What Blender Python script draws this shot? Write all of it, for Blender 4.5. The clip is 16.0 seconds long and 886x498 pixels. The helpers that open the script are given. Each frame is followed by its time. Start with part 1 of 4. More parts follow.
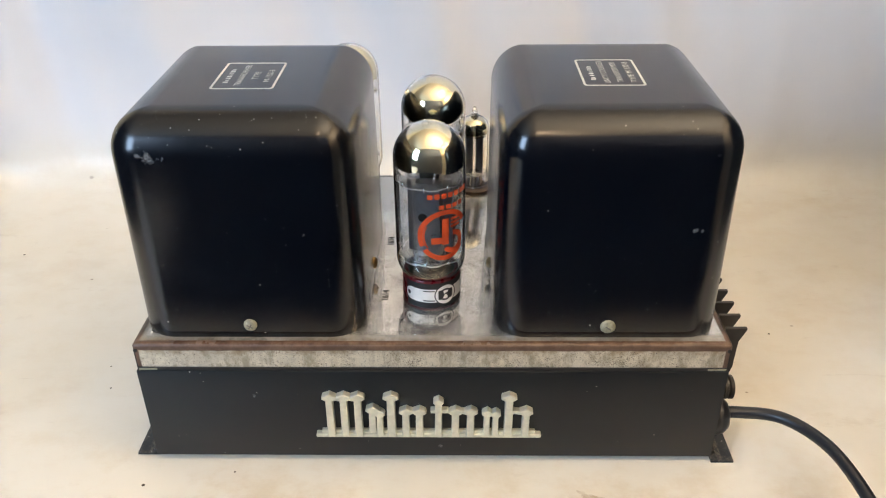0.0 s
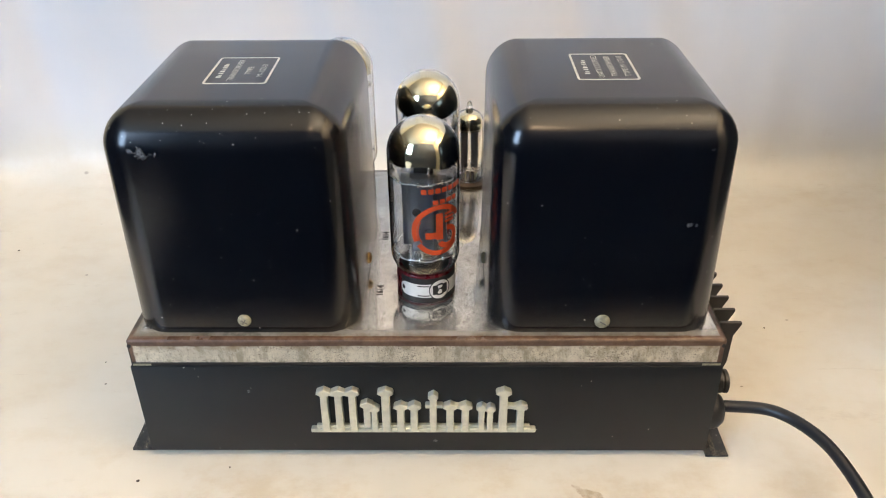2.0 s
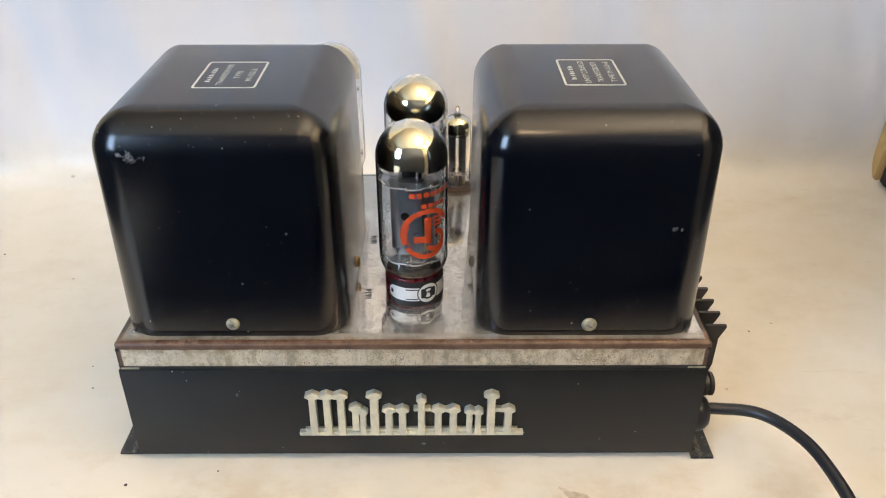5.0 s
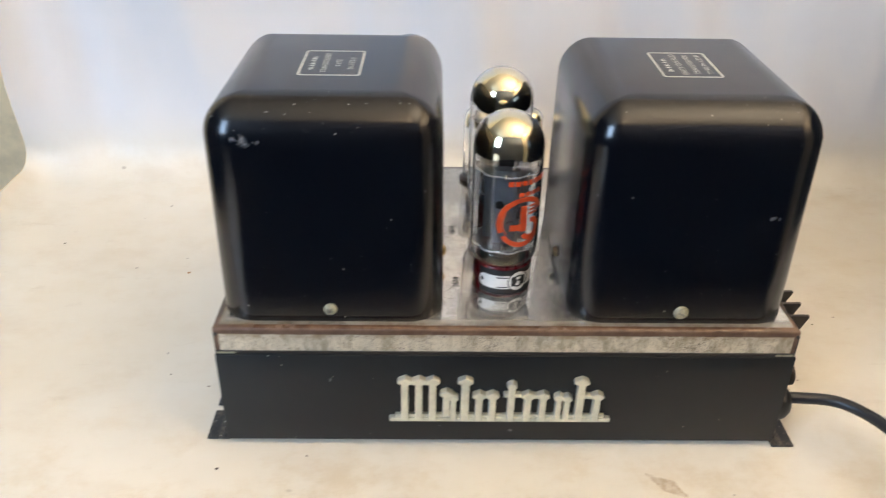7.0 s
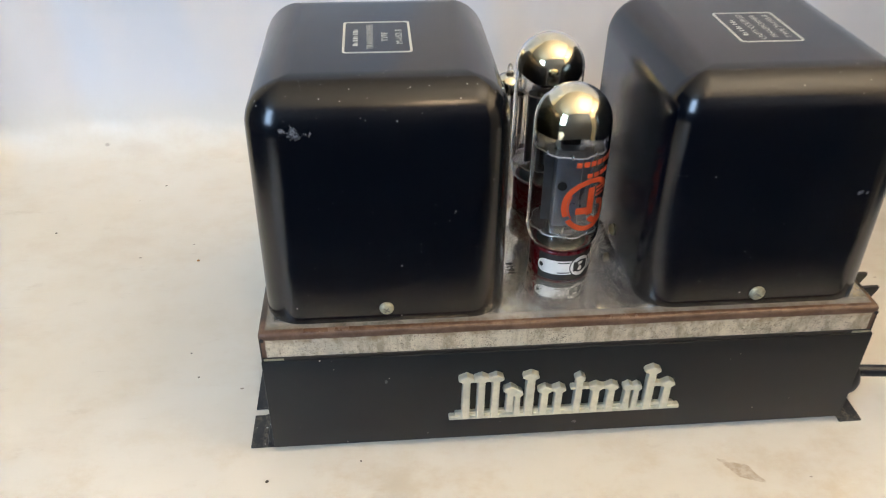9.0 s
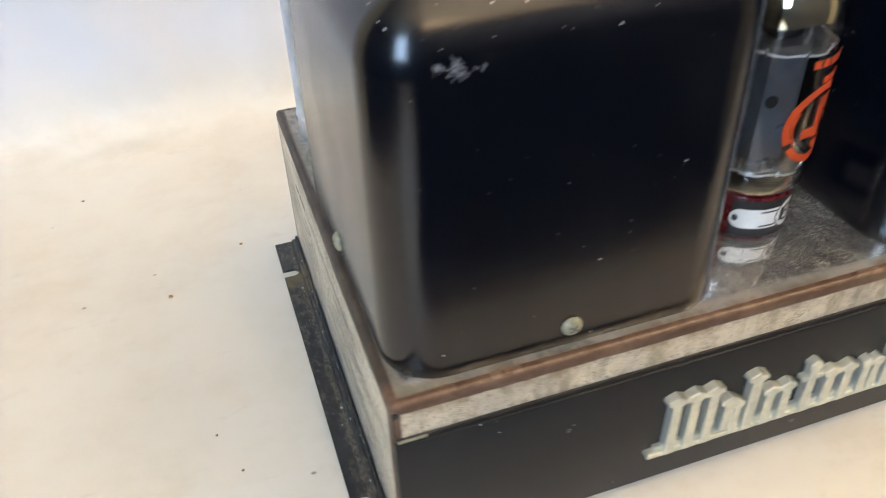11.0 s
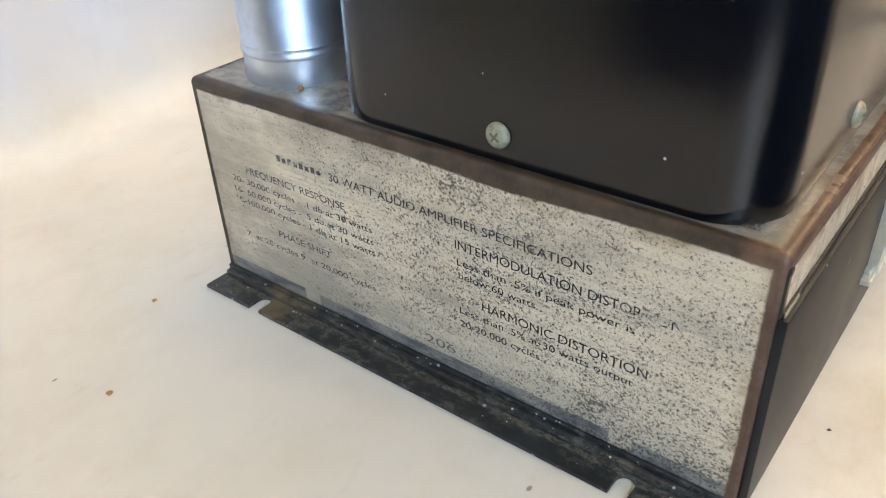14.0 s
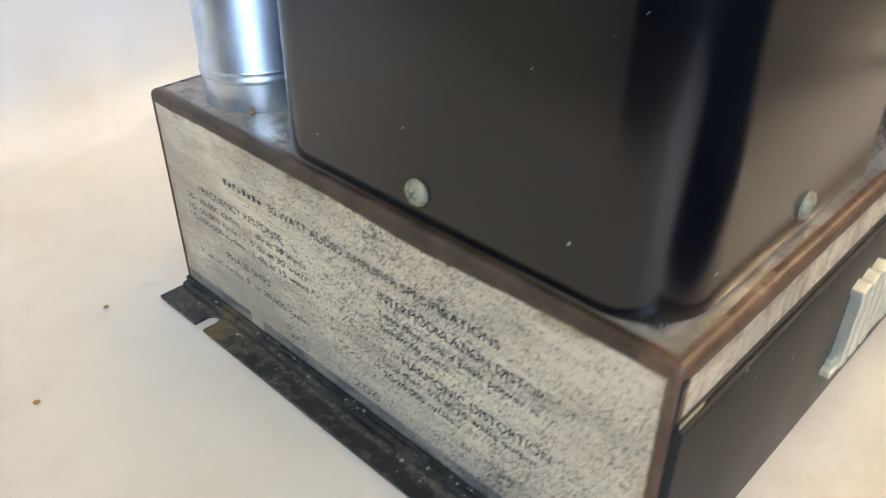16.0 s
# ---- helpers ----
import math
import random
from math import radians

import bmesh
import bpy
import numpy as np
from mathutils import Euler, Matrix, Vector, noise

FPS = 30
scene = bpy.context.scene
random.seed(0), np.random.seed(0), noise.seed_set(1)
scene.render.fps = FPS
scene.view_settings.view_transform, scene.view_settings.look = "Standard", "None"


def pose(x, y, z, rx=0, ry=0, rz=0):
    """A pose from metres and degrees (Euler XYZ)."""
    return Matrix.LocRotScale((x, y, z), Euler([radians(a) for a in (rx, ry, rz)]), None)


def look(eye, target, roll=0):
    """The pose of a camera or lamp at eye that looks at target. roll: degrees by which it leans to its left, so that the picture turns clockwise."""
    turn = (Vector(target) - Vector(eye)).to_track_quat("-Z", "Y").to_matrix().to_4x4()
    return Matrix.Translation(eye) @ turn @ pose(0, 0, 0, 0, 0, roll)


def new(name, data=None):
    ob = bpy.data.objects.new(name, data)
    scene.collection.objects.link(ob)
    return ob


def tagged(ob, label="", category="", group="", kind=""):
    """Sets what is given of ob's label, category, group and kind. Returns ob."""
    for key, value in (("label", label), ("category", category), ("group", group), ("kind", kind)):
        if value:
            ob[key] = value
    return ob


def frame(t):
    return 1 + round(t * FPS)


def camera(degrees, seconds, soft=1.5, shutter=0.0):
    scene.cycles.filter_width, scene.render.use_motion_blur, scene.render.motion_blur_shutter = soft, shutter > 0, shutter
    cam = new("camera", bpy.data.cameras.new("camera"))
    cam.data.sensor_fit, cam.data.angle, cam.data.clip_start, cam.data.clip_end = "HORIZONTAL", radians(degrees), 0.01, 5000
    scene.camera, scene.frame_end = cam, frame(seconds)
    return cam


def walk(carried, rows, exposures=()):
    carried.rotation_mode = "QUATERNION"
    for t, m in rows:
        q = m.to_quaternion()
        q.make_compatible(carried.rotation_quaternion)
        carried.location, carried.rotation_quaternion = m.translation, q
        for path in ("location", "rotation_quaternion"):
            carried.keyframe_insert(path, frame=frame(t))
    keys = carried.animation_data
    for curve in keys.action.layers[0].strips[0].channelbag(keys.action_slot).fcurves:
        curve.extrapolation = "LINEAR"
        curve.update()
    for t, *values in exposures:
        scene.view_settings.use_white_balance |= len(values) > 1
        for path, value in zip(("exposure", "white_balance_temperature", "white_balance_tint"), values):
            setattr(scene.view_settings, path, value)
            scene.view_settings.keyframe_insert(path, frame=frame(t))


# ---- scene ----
cam = camera(57.38, 16.0, 1.1, 0.4)
PATH = [
    (0, (0.01543, -0.36305, 0.36455), (-0.01699, 1.35500, -0.65881), -0.57),
    (0.5, (0.01760, -0.36319, 0.36565), (-0.01065, 1.35280, -0.66129), -0.57),
    (1, (0.01721, -0.36409, 0.36658), (-0.00607, 1.34775, -0.66737), -0.57),
    (1.5, (0.01721, -0.36291, 0.36454), (-0.00280, 1.35015, -0.66746), -0.48),
    (2, (0.01755, -0.36223, 0.36439), (-0.00990, 1.34885, -0.67072), -0.61),
    (2.5, (0.01896, -0.36411, 0.36279), (-0.00652, 1.35418, -0.66035), -0.60),
    (3, (0.01944, -0.36483, 0.36617), (-0.00154, 1.35222, -0.65916), -0.57),
    (3.5, (0.02041, -0.36419, 0.36444), (-0.00746, 1.35549, -0.65632), -0.76),
    (4, (0.01890, -0.36499, 0.36566), (0.00251, 1.35321, -0.65783), -0.55),
    (6.5, (0.00879, -0.36443, 0.36439), (0.02218, 1.35179, -0.66247), 0.20),
    (7, (-0.04284, -0.37455, 0.36101), (-0.01477, 1.34578, -0.65864), 0.92),
    (7.5, (-0.10310, -0.42486, 0.37421), (0.09605, 1.27462, -0.66121), 2.38),
    (8, (-0.12626, -0.44723, 0.39018), (0.11862, 1.24873, -0.64121), 3.49),
    (8.2, (-0.10951, -0.42313, 0.38742), (0.11257, 1.26876, -0.65575), 3.17),
    (10.3, (-0.09618, -0.25571, 0.33040), (0.02230, 1.30134, -0.91922), -2.42),
    (10.5, (-0.12100, -0.24000, 0.32900), (0.06600, 1.30900, -0.92200), -2.70),
    (11, (-0.20173, -0.17563, 0.28876), (0.27438, 1.33045, -0.93804), -2.25),
    (11.5, (-0.26031, -0.13743, 0.25797), (0.50077, 1.28673, -0.92208), -1.08),
    (12, (-0.30603, -0.12003, 0.24532), (0.61220, 1.23668, -0.90195), -1.17),
    (12.5, (-0.32388, -0.09693, 0.22236), (0.68239, 1.20275, -0.91705), -3.01),
    (13, (-0.32443, -0.06666, 0.20770), (0.76221, 1.15390, -0.94531), -5.08),
    (13.5, (-0.32213, -0.05155, 0.19967), (0.87699, 1.08042, -0.93203), -4.84),
    (14, (-0.33384, -0.03696, 0.19141), (0.96881, 1.03106, -0.88675), -2.89),
    (14.5, (-0.33426, -0.02778, 0.18473), (1.00738, 1.00627, -0.87863), -2.45),
    (15, (-0.33269, -0.02440, 0.18156), (1.03144, 0.98786, -0.87414), -1.92),
    (15.5, (-0.33040, -0.03081, 0.18571), (1.02215, 0.99694, -0.86991), -1.39),
    (16, (-0.29299, -0.05390, 0.20109), (0.90739, 1.10711, -0.89942), 0.02),
]
walk(cam, [(t, look(eye, target, roll)) for t, eye, target, roll in PATH],
     [(0, 0, 6500, 10), (6.9, 0, 6500, 10), (7.5, -0.10, 6450, 10), (8, -0.20, 6400, 10), (8.2, -0.20, 6400, 10), (10.3, 0.04, 6220, 7), (10.6, 0.04, 6270, 7), (11, 0.05, 6520, 10), (11.5, 0.10, 6520, 10), (12.5, -0.04, 6500, 10), (13.5, -0.03, 6500, 10), (15, 0.02, 6500, 10), (16, 0, 6500, 10)])

# ---------------------------------------------------------------- light
world = bpy.data.worlds.new("sky")
scene.world = world
world.use_nodes = True
wn = world.node_tree.nodes
sky = wn.new("ShaderNodeTexSky")
sky.sky_type, sky.sun_disc = "NISHITA", False
sky.sun_elevation, sky.sun_rotation = radians(38), radians(210)
world.node_tree.links.new(sky.outputs[0], wn["Background"].inputs[0])
wn["Background"].inputs[1].default_value = 0.12


def area_lamp(name, eye, target, sx, sy, watts, colour):
    data = bpy.data.lights.new(name, "AREA")
    data.shape, data.size, data.size_y, data.energy, data.color = "RECTANGLE", sx, sy, watts, colour
    ob = new(name, data)
    ob.matrix_world = look(eye, target)
    return ob


# daylight through the tall window in the wall to the front, an unseen bowl lamp added as warm fill
# off the ceiling, and a small bare bulb placed from its highlights
area_lamp("window_light", (-1.55, -1.47, 1.05), (0.0, 0.2, 0.15), 0.7, 1.2, 47, (0.50, 0.71, 1.0))
LAMP = (0.85, -0.40, 0.98)
bulb = bpy.data.lights.new("ceiling_fill_light", "POINT")
bulb.energy, bulb.shadow_soft_size, bulb.color = 170, 0.03, (1.0, 0.885, 0.755)
new("ceiling_fill_light", bulb).location = (LAMP[0], LAMP[1], LAMP[2] - 0.012)
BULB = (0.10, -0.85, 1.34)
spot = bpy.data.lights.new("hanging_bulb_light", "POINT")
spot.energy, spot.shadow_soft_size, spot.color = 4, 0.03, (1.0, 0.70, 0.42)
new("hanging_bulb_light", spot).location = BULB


# ---------------------------------------------------------------- materials
class Net:
    """A small helper for node materials."""

    def __init__(self, name):
        self.mat = bpy.data.materials.new(name)
        self.mat.use_nodes = True
        self.nt = self.mat.node_tree
        self.bsdf = self.nt.nodes["Principled BSDF"]
        self.coord = self.nt.nodes.new("ShaderNodeTexCoord").outputs["Object"]

    def link(self, a, b):
        self.nt.links.new(a, b)

    def put(self, socket, value):
        if isinstance(value, bpy.types.NodeSocket):
            self.link(value, socket)
        else:
            socket.default_value = value

    def noise(self, scale, detail=4, rough=0.55, stretch=(1, 1, 1), shift=0.0):
        m = self.nt.nodes.new("ShaderNodeMapping")
        m.inputs["Scale"].default_value = stretch
        m.inputs["Location"].default_value = (shift, shift * 1.3, shift * 0.7)
        self.link(self.coord, m.inputs[0])
        n = self.nt.nodes.new("ShaderNodeTexNoise")
        n.inputs["Scale"].default_value = scale
        n.inputs["Detail"].default_value = detail
        n.inputs["Roughness"].default_value = rough
        self.link(m.outputs[0], n.inputs["Vector"])
        return n.outputs["Fac"]

    def cells(self, scale, stretch=(1, 1, 1), rand=1.0):
        m = self.nt.nodes.new("ShaderNodeMapping")
        m.inputs["Scale"].default_value = stretch
        self.link(self.coord, m.inputs[0])
        n = self.nt.nodes.new("ShaderNodeTexVoronoi")
        n.inputs["Scale"].default_value = scale
        n.inputs["Randomness"].default_value = rand
        self.link(m.outputs[0], n.inputs["Vector"])
        return n.outputs["Distance"], n.outputs["Color"]

    def ramp(self, fac, lo, hi, a=0.0, b=1.0):
        n = self.nt.nodes.new("ShaderNodeMapRange")
        n.interpolation_type = "SMOOTHSTEP"
        for i, v in enumerate((lo, hi, a, b)):
            n.inputs[i + 1].default_value = v
        self.link(fac, n.inputs[0])
        return n.outputs[0]

    def math(self, op, a, b=0.0):
        n = self.nt.nodes.new("ShaderNodeMath")
        n.operation = op
        self.put(n.inputs[0], a)
        self.put(n.inputs[1], b)
        return n.outputs[0]

    def mix(self, fac, a, b):
        n = self.nt.nodes.new("ShaderNodeMix")
        n.data_type = "RGBA"
        self.put(n.inputs[0], fac)
        self.put(n.inputs[6], a)
        self.put(n.inputs[7], b)
        return n.outputs[2]

    def xyz(self):
        n = self.nt.nodes.new("ShaderNodeSeparateXYZ")
        self.link(self.coord, n.inputs[0])
        return n.outputs

    def bump(self, height, strength, distance):
        n = self.nt.nodes.new("ShaderNodeBump")
        n.inputs["Strength"].default_value = strength
        n.inputs["Distance"].default_value = distance
        self.link(height, n.inputs["Height"])
        self.link(n.outputs[0], self.bsdf.inputs["Normal"])

    def done(self, **values):
        for key, value in values.items():
            self.put(self.bsdf.inputs[key.replace("_", " ")], value)
        return self.mat


def c(r, g, b):
    return (r, g, b, 1.0)


W, WR = 0.1675, 0.1697                               # chassis ends, left and right of the middle
D, H, F0 = 0.2176, 0.0875, -0.0024                   # its back, top and front face


def sheet_material():
    n = Net("cream_sheet")
    x, y, z = n.xyz()
    big, mid, fine = n.noise(3.2, 5, 0.6), n.noise(14, 5, 0.65, (1, 1.6, 1), 3.1), n.noise(120, 3)
    col = n.mix(n.ramp(big, 0.35, 0.72), c(0.725, 0.705, 0.645), c(0.67, 0.625, 0.53))
    col = n.mix(n.math("MULTIPLY", n.ramp(mid, 0.50, 0.74), 0.30), col, c(0.55, 0.47, 0.37))
    patch = n.noise(24, 5, 0.7, (1, 2.4, 1), 8.0)
    col = n.mix(n.math("MULTIPLY", n.ramp(patch, 0.60, 0.74), 0.20), col, c(0.40, 0.33, 0.25))
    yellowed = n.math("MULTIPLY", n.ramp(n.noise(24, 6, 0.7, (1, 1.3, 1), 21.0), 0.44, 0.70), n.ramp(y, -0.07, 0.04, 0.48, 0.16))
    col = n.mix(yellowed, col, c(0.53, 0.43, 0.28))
    streak = n.noise(30, 5, 0.7, (0.5, 4.0, 1), 14.0)
    col = n.mix(n.math("MULTIPLY", n.ramp(streak, 0.64, 0.74), 0.22), col, c(0.36, 0.30, 0.24))
    for scale, keep, lo, hi, dark in ((52, 0.93, 0.04, 0.09, 0.75), (17, 0.86, 0.03, 0.07, 0.45)):
        d, cc = n.cells(scale, (1, 1.7, 1))
        sep = n.nt.nodes.new("ShaderNodeSeparateColor")
        n.link(cc, sep.inputs[0])
        d = n.math("ADD", d, n.math("MULTIPLY", n.math("SUBTRACT", fine, 0.5), 0.10))
        speck = n.math("MULTIPLY", n.ramp(d, lo, hi, 1, 0), n.ramp(sep.outputs[0], keep, keep + 0.02))
        col = n.mix(n.math("MULTIPLY", speck, dark), col, c(0.16, 0.12, 0.085))
    # one brown mark in front of the amplifier
    wob = n.math("MULTIPLY", n.math("SUBTRACT", n.noise(120, 4, 0.65), 0.5), 0.020)
    u = n.math("ADD", n.math("MULTIPLY", n.math("SUBTRACT", x, 0.0975), 0.76), n.math("MULTIPLY", n.math("ADD", y, 0.037), -0.65))
    v = n.math("ADD", n.math("MULTIPLY", n.math("SUBTRACT", x, 0.0975), 0.65), n.math("MULTIPLY", n.math("ADD", y, 0.037), 0.76))
    r = n.math("ADD", n.math("MULTIPLY", n.math("ABSOLUTE", u), 0.42), n.math("ABSOLUTE", v))
    mark = n.ramp(n.math("ADD", r, n.math("MULTIPLY", wob, 0.35)), 0.0052, 0.0062, 1, 0)
    col = n.mix(n.math("MULTIPLY", mark, n.ramp(n.noise(160, 4, 0.7, (1, 1, 1), 5.0), 0.35, 0.65, 0.30, 0.75)), col, c(0.36, 0.27, 0.17))
    # rising cloth: stain-free, and tinted blue-grey for the cool daylight on it
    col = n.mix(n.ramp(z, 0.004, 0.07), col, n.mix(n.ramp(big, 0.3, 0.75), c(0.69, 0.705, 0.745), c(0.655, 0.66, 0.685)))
    n.bump(n.math("ADD", n.math("MULTIPLY", mid, 0.6), n.math("MULTIPLY", fine, 0.12)), 0.25, 0.002)
    return n.done(Base_Color=col, Roughness=n.ramp(mid, 0.3, 0.7, 0.34, 0.50), Specular_IOR_Level=0.42)


def chrome_material():
    """Old chrome plate: pitted and stained, brushed along its length, worn to brown along its folded edges, with black overspray low on the sides."""
    n = Net("pitted_chrome")
    x, y, z = n.xyz()
    top = n.ramp(z, H - 0.0012, H - 0.0004)
    face = n.ramp(y, F0 + 0.0004, F0 + 0.0016, 1, 0)
    wob = n.math("MULTIPLY", n.math("SUBTRACT", n.noise(28, 3), 0.5), 0.0014)
    ragged = n.math("MULTIPLY", n.math("SUBTRACT", n.noise(330, 4, 0.7, (1, 0.6, 1), 7.0), 0.5), 0.0010)
    # folded edges
    ax = n.math("SUBTRACT", n.math("ABSOLUTE", n.math("SUBTRACT", x, (WR - W) / 2)), (W + WR) / 2 - 0.0042)
    ay = n.math("SUBTRACT", n.math("ABSOLUTE", n.math("SUBTRACT", y, (D + F0) / 2)), (D - F0) / 2 - 0.0042)
    az = n.math("SUBTRACT", z, H - 0.0048)
    near = n.math("MAXIMUM", n.math("MAXIMUM", n.math("MINIMUM", ax, ay), n.math("MINIMUM", ay, az)), n.math("MINIMUM", ax, az))
    dip = n.math("MULTIPLY", n.ramp(n.math("ABSOLUTE", n.math("SUBTRACT", y, 0.075)), 0.0, 0.05, 1, 0), 0.0016)
    near = n.math("ADD", n.math("ADD", n.math("ADD", near, wob), ragged), dip)
    edge = n.ramp(near, 0.0, 0.0009)
    grime = n.math("MULTIPLY", n.ramp(near, -0.0042, -0.0002), n.ramp(n.noise(55, 4, 0.7, (1, 0.6, 1), 3.0), 0.42, 0.66))
    # pits gather in patches, thicker to the front
    zone = n.math("ADD", n.math("MULTIPLY", n.noise(16, 4, 0.6, (1, 1, 1), 5.0), 0.40), n.math("MULTIPLY", n.noise(70, 3, 0.6, (1, 0.6, 1.2), 2.5), 0.32))
    zone = n.math("ADD", zone, n.math("MULTIPLY", n.noise(260, 3, 0.6, (1, 0.45, 1.3), 6.5), 0.28))
    lim = n.math("ADD", n.math("MULTIPLY", n.math("SUBTRACT", zone, 0.5), 0.62), n.ramp(y, 0.08, 0.17, 0.029, -0.030))
    lim = n.math("ADD", lim, n.math("ADD", n.ramp(top, 0, 1, 0.0, 0.006), n.math("MULTIPLY", face, -0.045)))
    p1 = n.math("ADD", n.noise(1250, 3, 0.65, (0.9, 0.92, 1), 4.0), lim)
    p2 = n.math("ADD", n.noise(2700, 2, 0.5, (0.9, 0.85, 1), 9.0), lim)
    pit = n.math("MAXIMUM", n.math("MULTIPLY", n.ramp(p1, 0.60, 0.68), n.ramp(top, 0, 1, 1.0, 0.48)), n.math("MULTIPLY", n.ramp(p2, 0.59, 0.71), n.ramp(top, 0, 1, 0.55, 0.50)))
    halo = n.ramp(p1, 0.50, 0.64)
    # base metal, brushed and stained
    brush = n.noise(240, 5, 0.7, (1, 0.05, 2.2), 2.0)
    cloud = n.noise(22, 5, 0.7, (1, 0.5, 1.3), 1.0)
    stain = n.ramp(n.math("ADD", cloud, n.ramp(y, 0.10, 0.17, 0.0, 0.09)), 0.46, 0.68)
    col = n.mix(top, c(0.73, 0.675, 0.55), c(0.78, 0.76, 0.71))
    col = n.mix(n.math("MULTIPLY", n.math("MULTIPLY", stain, n.ramp(y, 0.06, 0.15, 0.6, 0.85)), n.ramp(top, 0, 1, 0.85, 0.35)), col, c(0.42, 0.375, 0.30))
    col = n.mix(n.math("MULTIPLY", n.ramp(brush, 0.48, 0.66), n.ramp(top, 0, 1, 0.30, 0.12)), col, c(0.36, 0.34, 0.30))
    col = n.mix(n.math("MULTIPLY", halo, n.ramp(top, 0, 1, 0.45, 0.15)), col, c(0.30, 0.265, 0.20))
    col = n.mix(n.math("MULTIPLY", face, n.ramp(n.noise(130, 5, 0.75, (1, 1, 0.45), 12.0), 0.44, 0.66, 0.0, 0.75)), col, c(0.30, 0.255, 0.17))
    col = n.mix(n.math("MULTIPLY", grime, 0.65), col, c(0.24, 0.165, 0.075))
    # brown film along the front and end margins of the top
    margin = n.math("ADD", n.math("MINIMUM", y, n.math("ADD", x, W)), n.math("MULTIPLY", wob, 2.0))
    tanned = n.math("MULTIPLY", top, n.math("MAXIMUM", n.math("MULTIPLY", n.ramp(margin, 0.003, 0.011, 1, 0), n.math("MAXIMUM", n.ramp(y, 0.004, 0.022, 0.5, 1.0), n.ramp(x, -0.152, -0.125, 1.0, 0.0))), n.math("MULTIPLY", n.ramp(y, 0.14, 0.165), n.ramp(x, -0.12, -0.10, 0.75, 0.3))))
    col = n.mix(n.math("MULTIPLY", tanned, 0.85), col, c(0.20, 0.168, 0.115))
    col = n.mix(pit, col, n.mix(top, c(0.120, 0.102, 0.080), c(0.10, 0.092, 0.080)))
    mottle = n.math("MULTIPLY", n.math("MULTIPLY", n.ramp(n.noise(190, 5, 0.75, (1, 0.8, 1), 17.0), 0.42, 0.62), top), n.ramp(x, -0.10, -0.07, 0.75, 0.20))
    col = n.mix(mottle, col, c(0.20, 0.20, 0.17))
    # overspray of black paint low on the ends, broken by two bare gaps
    gap = n.math("MINIMUM", n.math("ABSOLUTE", n.math("SUBTRACT", y, 0.166)), n.math("ABSOLUTE", n.math("SUBTRACT", y, 0.034)))
    low = n.math("MULTIPLY", n.ramp(n.math("ADD", z, n.math("MULTIPLY", wob, 0.5)), 0.0098, 0.0108, 1, 0), n.ramp(gap, 0.0035, 0.0045))
    low = n.math("MULTIPLY", n.math("MULTIPLY", low, n.ramp(ax, 0.0015, 0.003)), n.ramp(n.noise(150, 4, 0.7, (1, 0.3, 1.2), 6.0), 0.30, 0.66, 0.92, 0.45))
    col = n.mix(low, col, c(0.060, 0.066, 0.085))
    rust = n.mix(n.ramp(n.noise(80, 5, 0.7), 0.35, 0.65), c(0.080, 0.041, 0.024), c(0.142, 0.083, 0.052))
    plainer = n.mix(n.ramp(n.noise(80, 5, 0.7), 0.35, 0.65), c(0.038, 0.026, 0.017), c(0.082, 0.054, 0.034))
    col = n.mix(edge, col, n.mix(n.ramp(y, 0.006, 0.012), rust, plainer))
    dull = n.math("MAXIMUM", n.math("MAXIMUM", pit, n.math("MAXIMUM", tanned, mottle)), stain)
    rough = n.math("ADD", n.ramp(top, 0, 1, 0.36, 0.05), n.math("MULTIPLY", dull, n.ramp(top, 0, 1, 0.26, 0.16)))
    metal = n.math("MULTIPLY", n.math("SUBTRACT", 1.0, n.math("MAXIMUM", pit, n.math("MAXIMUM", edge, low))), n.ramp(top, 0, 1, 0.50, 0.90))
    metal = n.math("MULTIPLY", metal, n.ramp(tanned, 0, 1, 1.0, 0.20))
    n.bump(n.math("SUBTRACT", 1.0, pit), 0.12, 0.0003)
    return n.done(Base_Color=col, Metallic=metal, Roughness=n.math("ADD", rough, n.math("MULTIPLY", edge, 0.1)))


